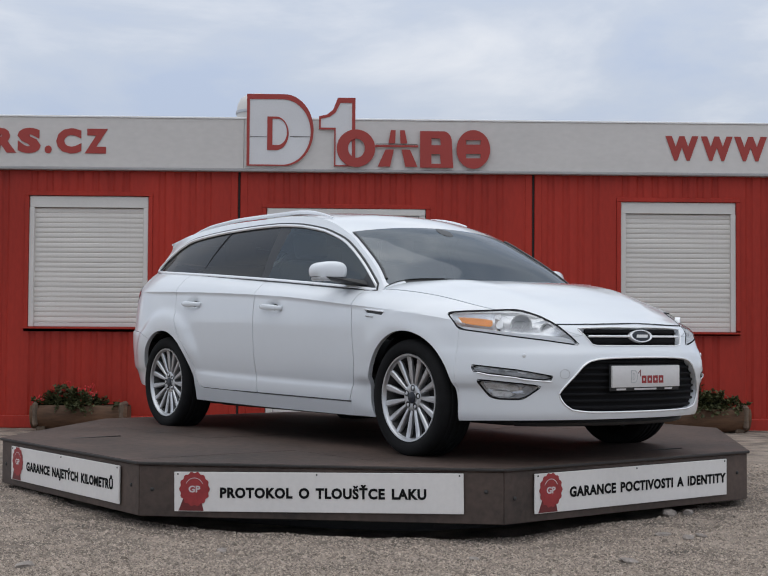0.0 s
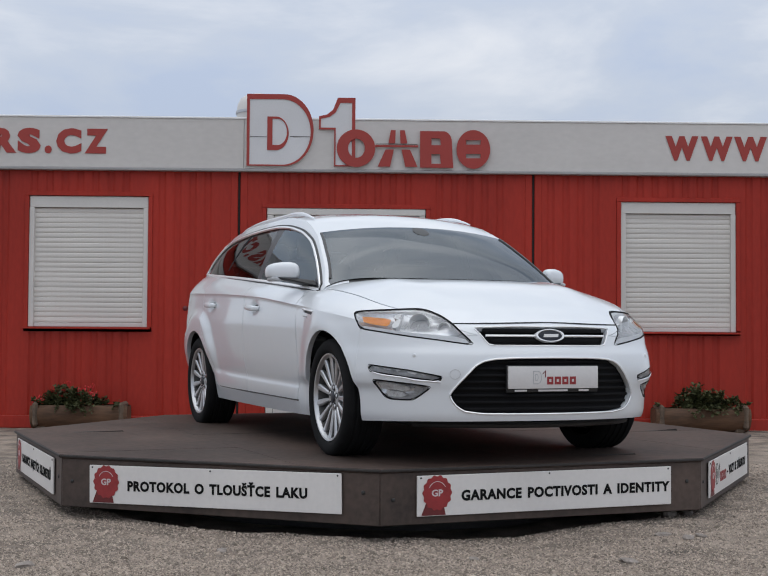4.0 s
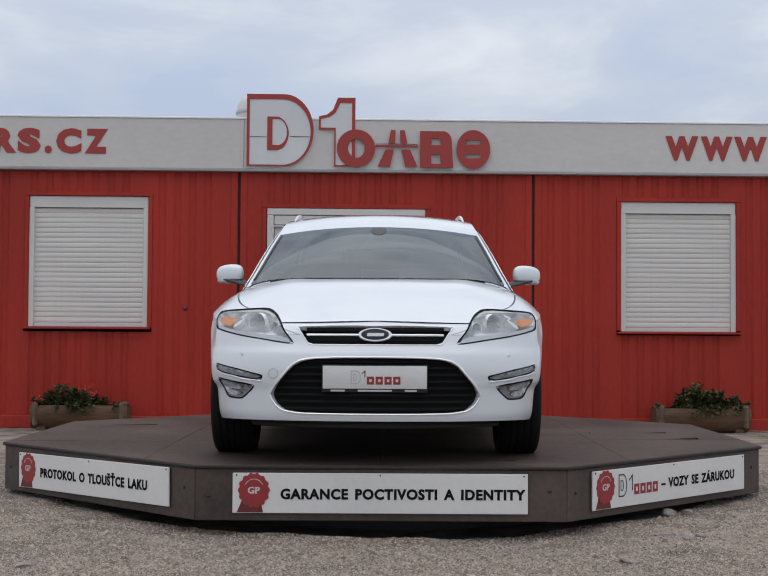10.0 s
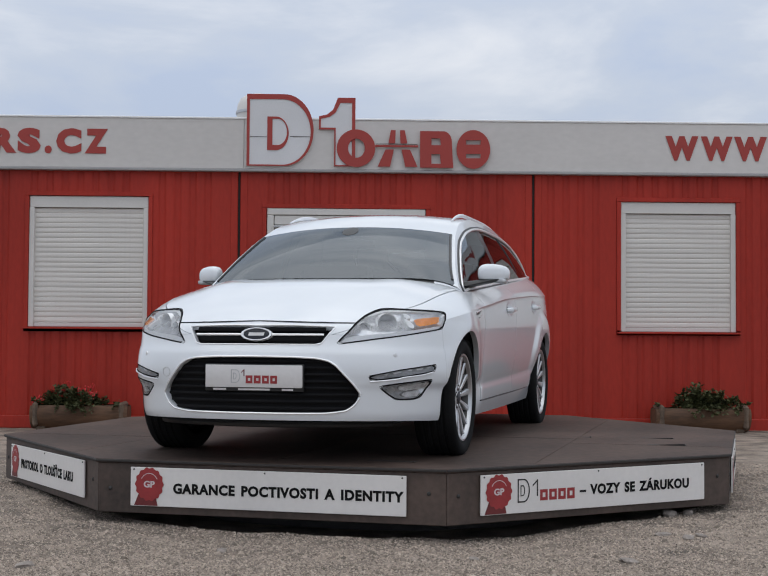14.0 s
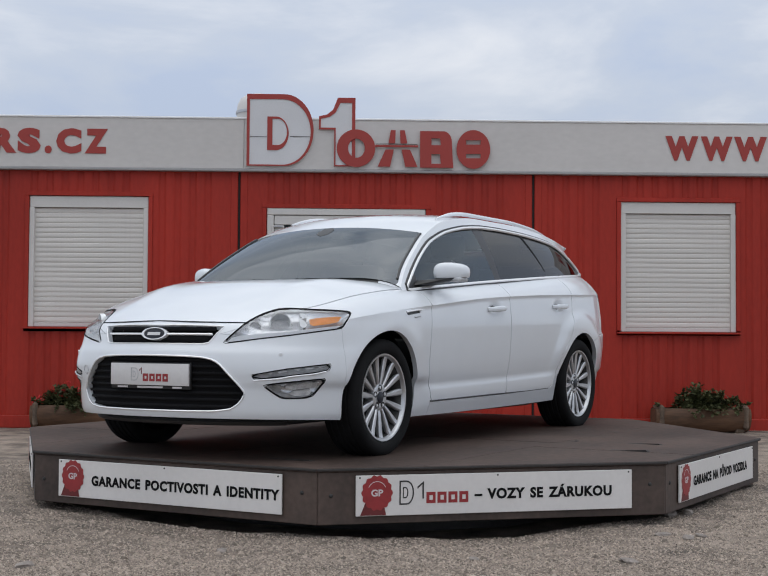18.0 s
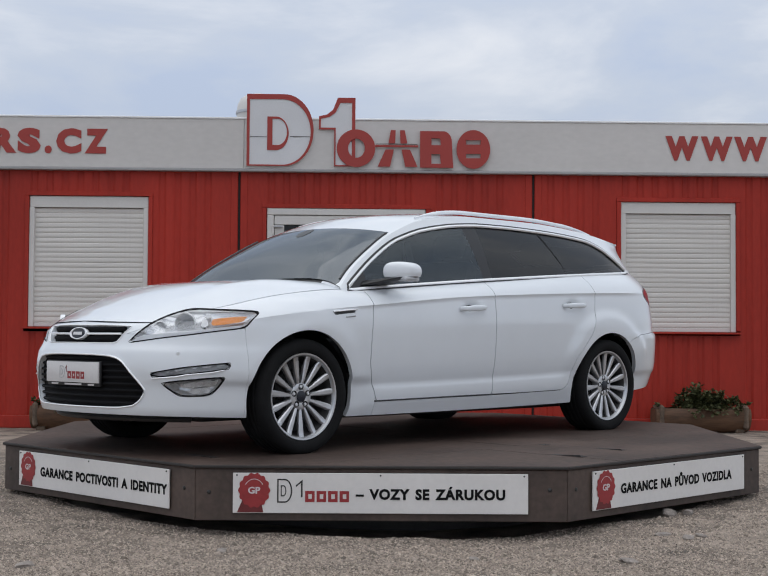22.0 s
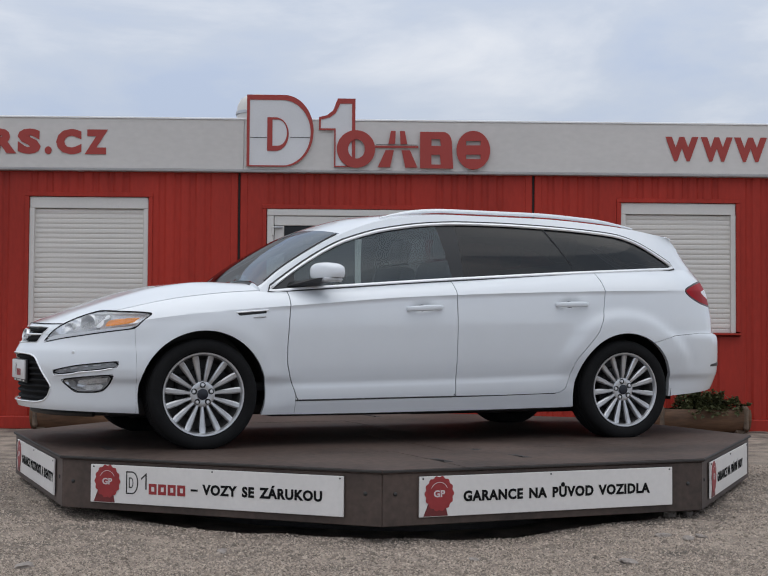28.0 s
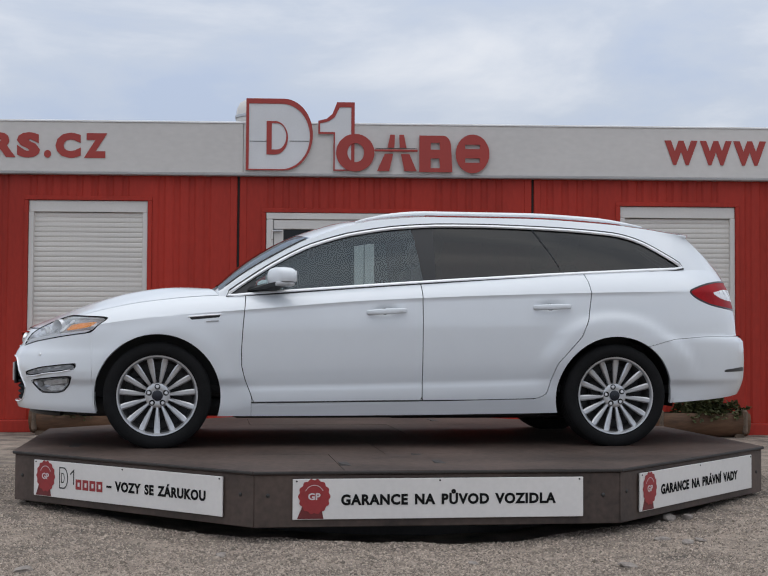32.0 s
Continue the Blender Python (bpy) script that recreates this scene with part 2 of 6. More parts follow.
# ---------- ground ----------
def ground_z(x, y):
    t = min(1.0, max(0.0, (y + 2.5) / 6.0))
    t = t * t * (3 - 2 * t)
    far = min(1.0, max(0.0, (abs(x) - 30) / 60))
    u = min(1.0, max(0.0, (2.28 + 0.07 * noise.noise((x * 2.3, y * 2.3, 5)) - math.hypot(x, y)) / 0.16))
    side = min(1.0, max(0.0, (abs(x) - 0.7) / 1.4)) * min(1.0, max(0.0, (y + 2.7) / 0.6)) * min(1.0, max(0.0, (1.0 - y) / 1.6)) * (1 - far)
    return 0.060 + 0.050 * side - 0.043 * u * u * (3 - 2 * u) * (y < 0.6) * min(1.0, max(0.15, (1.75 - abs(x)) / 0.9)) + 0.075 * t * (1 - far) + 0.018 * noise.noise((x * 0.9, y * 0.9, 0)) + 0.011 * noise.noise((x * 3.1, y * 3.1, 2)) + 0.005 * noise.noise((x * 4.9, y * 4.9, 9))


def build_ground():
    def axis(lo, hi, step, reach):
        a = list(np.arange(lo, hi + 1e-6, step))
        g, s = [], step
        p = hi
        while p < reach:
            s *= 1.6
            p += s
            g.append(p)
        q, s, h = lo, step, []
        while q > -reach:
            s *= 1.6
            q -= s
            h.append(q)
        return h[::-1] + a + g
    xs, ys = axis(-5, 5, 0.1, 1500), axis(-4.6, 5.2, 0.1, 1500)
    vs = [(x, y, ground_z(x, y)) for y in ys for x in xs]
    nx = len(xs)
    fs = [(j * nx + i, j * nx + i + 1, (j + 1) * nx + i + 1, (j + 1) * nx + i) for j in range(len(ys) - 1) for i in range(nx - 1)]
    g = link("ground", from_arrays("ground", vs, fs), GRAVEL, smooth=60)
    tagged(g, "grey crushed gravel yard reaching the horizon", "ground", kind="structure")
    # loose stones, thickest before the turntable
    rng = np.random.RandomState(4)
    base = np.array([(0.9, 0, 0), (0, 0.9, 0), (-0.95, 0.1, 0), (0, -0.9, 0), (0.45, 0.2, 0.75), (-0.35, 0.45, 0.85), (-0.1, -0.5, 0.7)])
    tri = [(4, 5, 6), (0, 1, 4), (1, 5, 4), (1, 2, 5), (2, 6, 5), (2, 3, 6), (3, 4, 6), (3, 0, 4)]
    V, F, k = [], [], 0
    while k < 95000:
        y = -3.75 + 5.0 * rng.rand() ** 2.2
        half = (y + 9.2) * 0.285 + 0.1
        x = rng.uniform(-half, half)
        if math.hypot(x, y) < 2.20:
            continue
        s = 0.0042 + 0.0062 * rng.rand() ** 2.5 + (0.016 * rng.rand() if rng.rand() < 0.006 else 0)
        a = rng.uniform(0, 6.283)
        sc = base * s * rng.uniform(0.55, 1.4, (7, 3)) * (1, 1, 0.85)
        ca, sa = math.cos(a), math.sin(a)
        p = np.stack([sc[:, 0] * ca - sc[:, 1] * sa + x, sc[:, 0] * sa + sc[:, 1] * ca + y, sc[:, 2] + ground_z(x, y) - s * 0.12], 1)
        V.extend(p.tolist())
        F.extend([(a0 + 7 * k, b0 + 7 * k, c0 + 7 * k) for a0, b0, c0 in tri])
        k += 1
    st = link("gravel_stones", from_arrays("gravel_stones", V, F), STONE)
    tagged(st, "loose pale crushed stones lying over the yard", "gravel", kind="stuff")
    # a few larger flat stones
    for i, (x, y, w, d, h) in enumerate(((1.12, -3.0, 0.050, 0.030, 0.020), (1.42, -2.30, 0.055, 0.028, 0.016), (1.52, -2.40, 0.045, 0.030, 0.018), (1.60, -2.33, 0.036, 0.025, 0.016), (1.58, -1.66, 0.045, 0.040, 0.040), (1.70, -1.60, 0.030, 0.030, 0.030), (-1.58, -3.12, 0.055, 0.030, 0.020), (0.42, -2.95, 0.030, 0.022, 0.014), (-0.75, -2.78, 0.030, 0.025, 0.015))):
        bm = bmesh.new()
        bmesh.ops.create_icosphere(bm, subdivisions=2, radius=0.5)
        for v in bm.verts:
            k = 1 + 0.5 * noise.noise(v.co * 2.2 + Vector((i * 7.3, 0, 0)))
            v.co = Vector((v.co.x * w * 1.9 * k, v.co.y * d * 1.9 * k, max(-0.5, min(0.30, v.co.z * k)) * h * 1.7))
        rock = part("stone", bm, ROCK)
        rock.matrix_basis = pose(x, y, ground_z(x, y) + h * 0.42, 6 * math.sin(i), 5 * math.cos(i), 41 * i)
        tagged(rock, "loose flat pale stone lying on the gravel", "stone", "loose stones")


build_ground()

# ---------- the cabin row ----------
CABIN = pose(0, 4.69, 0.13, 0, 0.08, 1.5)   # the facade's plane; local x along it, -y towards the yard, z from its foot
WALL_H, FASCIA_H = 2.622, 0.55
SEAMS = (-4.481, -1.475, 1.531, 4.537)


def ribbed(x0, x1, z0, z1, y=0.0, pitch=0.155, depth=0.016):
    """Trapezoid-ribbed sheet facing -y."""
    xs = [(x0, 0.0)]
    x = x0 + 0.05
    while x + pitch < x1 - 0.02:
        xs += [(x, 0.0), (x + 0.022, depth), (x + 0.062, depth), (x + 0.084, 0.0)]
        x += pitch
    xs.append((x1, 0.0))
    vs = [(a, y + d, z) for a, d in xs for z in (z0, z1)] + [(a, y + 0.06, z) for a in (x0, x1) for z in (z0, z1)]
    n = len(xs)
    fs = [(2 * i, 2 * i + 2, 2 * i + 3, 2 * i + 1) for i in range(n - 1)]
    e = 2 * n
    fs += [(e, 0, 1, e + 1), (2 * n - 2, e + 2, e + 3, 2 * n - 1), (e + 2, e, e + 1, e + 3), tuple(range(1, 2 * n, 2)) + (e + 3, e + 1), tuple(range(2 * n - 2, -1, -2)) + (e, e + 2)]
    return from_arrays("ribbed", vs, fs)


def build_cabin(x0, x1, hole, label):
    """One steel cabin: ribbed front wall round an opening, frame posts, rails, body behind."""
    c = tagged(empty("cabin", CABIN), label, "cabin", "row of steel cabins")
    g = 0.012
    a, b = x0 + g, x1 - g
    hx0, hx1, hz0, hz1 = hole
    p = 0.075
    sheets = [ribbed(a + p, hx0 - 0.045, 0.13, WALL_H), ribbed(hx1 + 0.045, b - p, 0.13, WALL_H), ribbed(hx0 - 0.045, hx1 + 0.045, hz1 + 0.045, WALL_H)]
    if hz0 > 0.2:
        sheets.append(ribbed(hx0 - 0.045, hx1 + 0.045, 0.13, hz0 - 0.045))
    for s in sheets:
        link("wall_sheet", s, RED_WALL, c)
    for x in (a + p / 2, b - p / 2):
        part("corner_post", boxed((x, 0.04, WALL_H / 2), (p, 0.10, WALL_H - 0.002), 0.008), RED_WALL, c)
    part("base_rail", boxed(((a + b) / 2, 0.03, 0.065), (b - a - 2 * p - 0.004, 0.11, 0.126), 0.008), RED_WALL, c)
    # folded reveal round the opening
    zt = hz1 + 0.0225
    part("opening_trim", boxed(((hx0 + hx1) / 2, 0.02, zt), (hx1 - hx0 + 0.09, 0.07, 0.043), 0.004), RED_WALL, c)
    for x in (hx0 - 0.0225, hx1 + 0.0225):
        part("opening_trim", boxed((x, 0.02, (hz0 + hz1) / 2), (0.043, 0.07, hz1 - hz0), 0.004), RED_WALL, c)
    # the rest of the box
    for x in (a + 0.02, b - 0.02):
        part("side_wall", boxed((x, 3.05, WALL_H / 2), (0.04, 5.9, WALL_H - 0.01)), RED_WALL, c)
    part("rear_wall", boxed(((a + b) / 2, 6.03, WALL_H / 2), (b - a, 0.05, WALL_H - 0.01)), RED_WALL, c)
    part("roof", boxed(((a + b) / 2, 3.03, WALL_H - 0.03), (b - a - 0.09, 5.9, 0.05)), FASCIA_TRIM, c)
    part("cabin_floor", boxed(((a + b) / 2, 3.03, 0.06), (b - a - 0.09, 5.9, 0.08)), STEEL, c)
    return c


build_cabin(SEAMS[0], SEAMS[1], (-3.597, -2.394, 1.103 - 0.08, 2.565 - 0.21), "red ribbed steel cabin with a shuttered window")
build_cabin(SEAMS[1], SEAMS[2], (-1.195, 0.43, 0.10, 2.458 - 0.21), "red ribbed steel cabin with a white glazed double door")
build_cabin(SEAMS[2], SEAMS[3], (2.433, 3.622, 1.103 - 0.08, 2.555 - 0.21), "red ribbed steel cabin with a shuttered window")
for x in SEAMS[1:3]:
    s = part("seam_strip", boxed((0, 0, 0), (0.024, 0.05, WALL_H - 0.006), 0.003), DARK_GAP)
    s.matrix_basis = CABIN @ Matrix.Translation((x, 0.03, WALL_H / 2))
    tagged(s, "black rubber strip between two cabins", "seam strip", "seam strips")


def shuttered_window(x0, x1, z0, z1, name):
    """A white roller shutter let down over a window: box, guide rails, slats, sill."""
    w = tagged(empty(name, CABIN), "window closed with a white roller shutter", "window", kind="structure")
    xm, wd = (x0 + x1) / 2, x1 - x0
    part("shutter_box", boxed((xm, 0.042, z1 - 0.060), (wd - 0.004, 0.07, 0.116), 0.004), PVC, w)
    for x in (x0 + 0.026, x1 - 0.026):
        part("guide_rail", boxed((x, 0.036, (z0 + z1 - 0.117) / 2), (0.051, 0.07, z1 - z0 - 0.121), 0.004), PVC, w)
    part("window_sill", boxed((xm - 0.005, -0.018, z0 - 0.010), (wd + 0.07, 0.10, 0.020), 0.005), RED_WALL, w)
    part("bottom_bar", boxed((xm, 0.040, z0 + 0.024), (wd - 0.104, 0.02, 0.042), 0.004), PVC, w)
    lo, hi = z0 + 0.048, z1 - 0.122
    n = 23
    ph = (hi - lo) / n
    prof = [(0.0085, 0.0), (0.005, 0.005), (0.002, ph * 0.4), (0.0035, ph - 0.007), (0.0075, ph - 0.003), (0.0075, ph - 0.0005)]
    vs = [(sx * (wd / 2 - 0.051), y, z) for sx in (-1, 1) for y, z in prof] + [(sx * (wd / 2 - 0.051), 0.022, z) for sx in (-1, 1) for z in (0.0, ph - 0.0005)]
    k = len(prof)
    fs = [(i, k + i, k + i + 1, i + 1) for i in range(k - 1)]
    fs += [(2 * k, 2 * k + 1, *range(k - 1, -1, -1)), (2 * k + 3, 2 * k + 2, *range(k, 2 * k)), (2 * k + 2, 2 * k + 3, 2 * k + 1, 2 * k)]
    me = from_arrays("slat", vs, fs)
    me.materials.append(SHUTTER)
    for i in range(n):
        ob = new("slat", me)
        ob.parent, ob.location = w, (xm, 0.034, lo + i * ph)
    return w


shuttered_window(-3.597, -2.394, 1.023, 2.355, "window_1")
shuttered_window(2.433, 3.622, 1.010, 2.345, "window_2")


def build_entrance():
    d = tagged(empty("door_1", CABIN), "closed white plastic double door with dark glass panes", "door", kind="structure")
    x0, x1, z0, z1 = -1.19, 0.425, 0.10, 2.248
    part("door_frame", boxed(((x0 + x1) / 2, 0.03, z1 - 0.035), (x1 - x0, 0.08, 0.068), 0.006), PVC, d)
    for x in (x0 + 0.035, x1 - 0.035):
        part("door_frame", boxed((x, 0.03, (z0 + z1 - 0.07) / 2), (0.068, 0.08, z1 - z0 - 0.072), 0.006), PVC, d)
    part("threshold", boxed(((x0 + x1) / 2, 0.01, z0 + 0.012), (x1 - x0 - 0.145, 0.12, 0.03), 0.004), GALV, d)
    mid = -0.191
    for a, b, tag in ((x0 + 0.074, mid - 0.003, True), (mid + 0.003, x1 - 0.074, False)):
        w, c = b - a, (a + b) / 2
        top, foot = z1 - 0.074, z0 + 0.032
        leaf = part("door_leaf", boxed((c, 0.03, top - 0.0475), (w, 0.06, 0.095), 0.005), PVC, d)
        for x in (a + 0.05, b - 0.05):
            part("stile", boxed((x, 0.03, (top + foot) / 2 - 0.05), (0.098, 0.06, top - foot - 0.10), 0.005), PVC, leaf)
        part("kick_panel", boxed((c, 0.03, foot + 0.35), (w - 0.2, 0.04, 0.70), 0.004), PVC, leaf)
        part("pane", boxed((c, 0.03, (foot + 0.705 + top - 0.098) / 2), (w - 0.2, 0.012, top - 0.1 - foot - 0.71)), GLASS_DARK, leaf)
        if tag:
            part("hinge", boxed((a - 0.012, -0.012, 2.02), (0.022, 0.03, 0.10), 0.006), PVC, leaf)
            part("door_closer", boxed((a + 0.04, -0.02, 2.06), (0.09, 0.03, 0.02), 0.005), GALV, leaf)
    # added dark sheet behind the panes, standing in for the unlit room
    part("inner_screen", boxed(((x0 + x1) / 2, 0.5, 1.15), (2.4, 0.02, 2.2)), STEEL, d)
    return d


build_entrance()


# ---------- the fascia with its signs ----------
def build_fascia():
    f = tagged(empty("fascia", CABIN @ Matrix.Translation((0, 0, WALL_H))), "long white sheet-metal fascia above the cabins with red web lettering", "fascia sign")
    x0, x1 = SEAMS[0], SEAMS[3]
    for a, b in ((x0, -1.43), (-1.427, x1)):
        part("fascia_panel", boxed(((a + b) / 2, 0.0, 0.020 + 0.2535), (b - a, 0.10, 0.507), 0.004), FASCIA, f)
    part("lower_edge", boxed(((x0 + x1) / 2, -0.012, 0.004), (x1 - x0, 0.12, 0.028), 0.006), FASCIA_TRIM, f)
    part("top_flashing", boxed(((x0 + x1) / 2, 0.02, 0.536), (x1 - x0, 0.16, 0.020), 0.004), LIT_FLASHING, f)
    part("backing", boxed(((x0 + x1) / 2, 0.12, 0.27), (x1 - x0, 0.03, 0.5)), GALV, f)
    # each letter is set to its own width
    for text, z, h, spans in (("RS.CZ", 0.159, 0.252, ((-3.972, -3.725), (-3.716, -3.481), (-3.441, -3.369), (-3.326, -3.071), (-3.038, -2.806))),
                              ("WWW", 0.149, 0.250, ((2.880, 3.221), (3.246, 3.575), (3.590, 3.930)))):
        for me, (a, b) in zip(words(text, 1.2, h, 0.004, 0.068), spans):
            xs = [v.co.x for v in me.vertices]
            k = (b - a) / (max(xs) - min(xs))
            me.transform(Matrix.Translation((a - min(xs) * k, -0.056, z)) @ Matrix.Diagonal((k, 1, 1, 1)))
            link("letter", me, SIGN_RED, f)
    return f


build_fascia()


def build_logo():
    """The firm's mark on the fascia: a tall round-sided plate, a stepped plate and four red blocks, as plain shapes."""
    s = tagged(empty("logo_sign", CABIN @ Matrix.Translation((0, -0.07, WALL_H))), "red and white shaped company sign rising above the fascia", "sign")

    def plate(name, loop, depth, y, mat, holes=(), label=""):
        me = slab(loop, depth, holes)
        me.transform(Matrix.Translation((0, y, 0)))
        return link(name, me, mat, s, label)

    def rounded(x0, x1, z0, z1, r):
        zc, h = (z0 + z1) / 2, (z1 - z0) / 2
        return [(x0, z1), (x0, z0), (x1 - r, z0)] + arc(x1 - r, zc, r, h, -90, 90, 24) + [(x0, z1)][:0]
    zb, zt = 0.048, 0.782
    outer = rounded(-1.400, -0.722, zb, zt, 0.30)
    inner = rounded(-1.372, -0.752, zb + 0.014, zt - 0.052, 0.285)
    plate("round_plate", rounded(-1.399, -0.723, zb + 0.001, zt - 0.001, 0.30), 0.02, 0.0, SIGN_WHITE)
    plate("red_rim", outer, 0.006, -0.007, SIGN_RED, [inner[::-1]])
    o2, i2 = rounded(-1.192, -0.975, 0.21, 0.552, 0.13), rounded(-1.140, -0.992, 0.262, 0.530, 0.095)
    plate("inner_ring", o2, 0.006, -0.007, SIGN_RED, [i2[::-1]])
    part("plate_joint", boxed((-1.28, -0.0015, 0.345), (0.17, 0.004, 0.005)), STEEL, s)
    part("plate_joint", boxed((-0.86, -0.0015, 0.35), (0.20, 0.004, 0.005)), STEEL, s)
    step = [(-0.298, 0.752), (-0.298, 0.05), (-0.512, 0.05), (-0.512, 0.425), (-0.668, 0.425), (-0.668, 0.56), (-0.585, 0.580), (-0.525, 0.63), (-0.478, 0.752)]
    cut = [(-0.332, 0.700), (-0.332, 0.064), (-0.498, 0.064), (-0.498, 0.445), (-0.650, 0.445), (-0.650, 0.535), (-0.560, 0.556), (-0.500, 0.60), (-0.452, 0.700)]
    plate("stepped_plate", step, 0.02, 0.0, SIGN_WHITE)
    plate("red_rim", step, 0.006, -0.007, SIGN_RED, [cut[::-1]])
    # four red blocks
    plate("red_ring", arc(-0.29, 0.236, 0.195, 0.192, 0, 350, 36), 0.016, -0.019, SIGN_RED, [arc(-0.285, 0.236, 0.085, 0.098, 350, 0, 30)])
    for side in (-1, 1):
        for z0, z1, c0, c1, w0, w1 in ((0.052, 0.228, 0.140, 0.082, 0.125, 0.085), (0.290, 0.425, 0.062, 0.046, 0.070, 0.048)):
            quad = [(0.135 + side * (c0 - w0 / 2), z0), (0.135 + side * (c0 + w0 / 2), z0), (0.135 + side * (c1 + w1 / 2), z1), (0.135 + side * (c1 - w1 / 2), z1)]
            plate("road_stripe", quad, 0.012, -0.013, SIGN_RED)
    part("bridge_bar", boxed((0.125, -0.014, 0.262), (0.44, 0.012, 0.022), 0.002), SIGN_RED, s)
    part("bridge_rail", boxed((0.125, -0.013, 0.282), (0.42, 0.008, 0.006)), STEEL, s)
    blk = [(0.362, 0.045), (0.362, 0.418), (0.60, 0.418)] + arc(0.60, 0.31, 0.085, 0.108, 90, 0, 8) + [(0.70, 0.045)]
    plate("red_block", blk, 0.016, -0.019, SIGN_RED, [[(0.478, 0.345), (0.565, 0.345), (0.575, 0.275), (0.478, 0.275)], [(0.478, 0.185), (0.565, 0.185), (0.575, 0.085), (0.478, 0.085)]])
    plate("red_disc", arc(0.905, 0.236, 0.172, 0.198, 0, 350, 36), 0.016, -0.019, SIGN_RED, [[(0.83, 0.330), (0.98, 0.330), (0.98, 0.285), (0.83, 0.285)], [(0.83, 0.190), (0.98, 0.190), (0.98, 0.145), (0.83, 0.145)]])
    return s


build_logo()


def build_vent():
    v = tagged(empty("roof_vent", CABIN @ pose(-1.315, 0.42, WALL_H + 0.045)), "white round roof cowl behind the fascia", "roof vent")
    prof = [(0.20, 0.0), (0.225, 0.45), (0.23, 0.62), (0.222, 0.70), (0.19, 0.765), (0.13, 0.805), (0.06, 0.82), (0.001, 0.823)]
    link("cowl", lathe(prof, 32, "z"), PVC, v, smooth=50)
    link("collar", lathe([(0.235, 0.60), (0.24, 0.605), (0.24, 0.63), (0.235, 0.635)], 32, "z"), GALV, v)
    return v


build_vent()


# ---------- planters ----------
def build_planter(x, y, length, seed, flowers, label, heart=0.0, spread=0.2, tall=0.2):
    rng = random.Random(seed)
    p = tagged(empty("planter", CABIN @ pose(x, y, 0.0)), label, "planter", "log planters by the wall")
    r = 0.150
    prof = [(r * 0.93, -length / 2), (r, -length / 2 + 0.02), (r * 1.03, -length / 4), (r * 0.98, 0), (r * 1.02, length / 4), (r, length / 2 - 0.02), (r * 0.93, length / 2)]
    vs, fs, seg = [], [], 26
    for i in range(seg + 1):
        a = radians(-215 + 250 * i / seg)
        for rr, h in prof:
            k = rr * (1 + 0.035 * noise.noise((h * 5, i * 0.7, seed)))
            vs.append((h, k * math.cos(a), 0.165 + k * math.sin(a)))
    m = len(prof)
    fs = [(i * m + k, (i + 1) * m + k, (i + 1) * m + k + 1, i * m + k + 1) for i in range(seg) for k in range(m - 1)]
    fs += [tuple(i * m for i in range(seg + 1))[::-1], tuple(i * m + m - 1 for i in range(seg + 1))]
    link("log", from_arrays("log", vs, fs), LOG, p, "hollowed log trough", smooth=50)
    for sx in (-1, 1):
        part("band", boxed((sx * (length / 2 - 0.055), 0, 0.165), (0.05, 2 * r + 0.03, 0.24), 0.02), LOG_END, p)
        part("foot", boxed((sx * (length / 2 - 0.1), 0, 0.015), (0.09, 0.2, 0.07), 0.01), LOG_END, p)
    part("soil", boxed((0, 0, 0.235), (length - 0.05, 0.22, 0.02), 0.005), SOIL, p)
    V, F = [], []
    PV, PF = [], []

    def leaf(V, F, c, d, size):
        d = Vector(d).normalized()
        s = d.cross(Vector((rng.uniform(-1, 1), rng.uniform(-1, 1), 1))).normalized()
        u = s.cross(d)
        b = len(V)
        V.extend([c, c + d * size * 0.5 + s * size * 0.42 + u * 0.1 * size, c + d * size, c + d * size * 0.5 - s * size * 0.42 + u * 0.1 * size])
        F.extend([(b, b + 1, b + 2), (b, b + 2, b + 3)])
    for k in range(110):
        bx = rng.gauss(heart, spread)
        bx = max(-length / 2 + 0.06, min(length / 2 - 0.06, bx))
        hgt = tall * (0.35 + 0.75 * rng.random()) * math.exp(-((bx - heart) / (1.9 * spread)) ** 2) * (0.75 + 0.5 * noise.noise((bx * 7, seed, 0))) + 0.02
        base = Vector((bx, rng.uniform(-0.08, 0.08), 0.24))
        tip = base + Vector((rng.uniform(-0.06, 0.06), rng.uniform(-0.10, 0.05), hgt))
        for j in range(22):
            c = base.lerp(tip, rng.random() ** 0.7)
            leaf(V, F, c, (rng.uniform(-1, 1), rng.uniform(-1, 0.6), rng.uniform(-0.3, 0.8)), rng.uniform(0.025, 0.055))
        if rng.random() < flowers:
            for j in range(22):
                o = Vector((rng.gauss(0, 0.022), rng.gauss(0, 0.022), rng.gauss(0.02, 0.016)))
                leaf(PV, PF, tip + o, o + Vector((0, -0.01, 0.01)), 0.022)
    # shoots that hang over the front of the log
    for k in range(16):
        base = Vector((rng.gauss(heart + 0.08, spread * 0.8), -0.12, 0.29))
        tip = base + Vector((rng.uniform(-0.08, 0.08), rng.uniform(-0.09, -0.05), -rng.uniform(0.02, 0.14)))
        for j in range(12):
            leaf(V, F, base.lerp(tip, rng.random()), (rng.uniform(-1, 1), rng.uniform(-1, 0), rng.uniform(-0.6, 0.5)), rng.uniform(0.025, 0.05))
    tagged(link("foliage", from_arrays("foliage", V, F), LEAF, p, "bushy green geranium leaves"), kind="stuff")
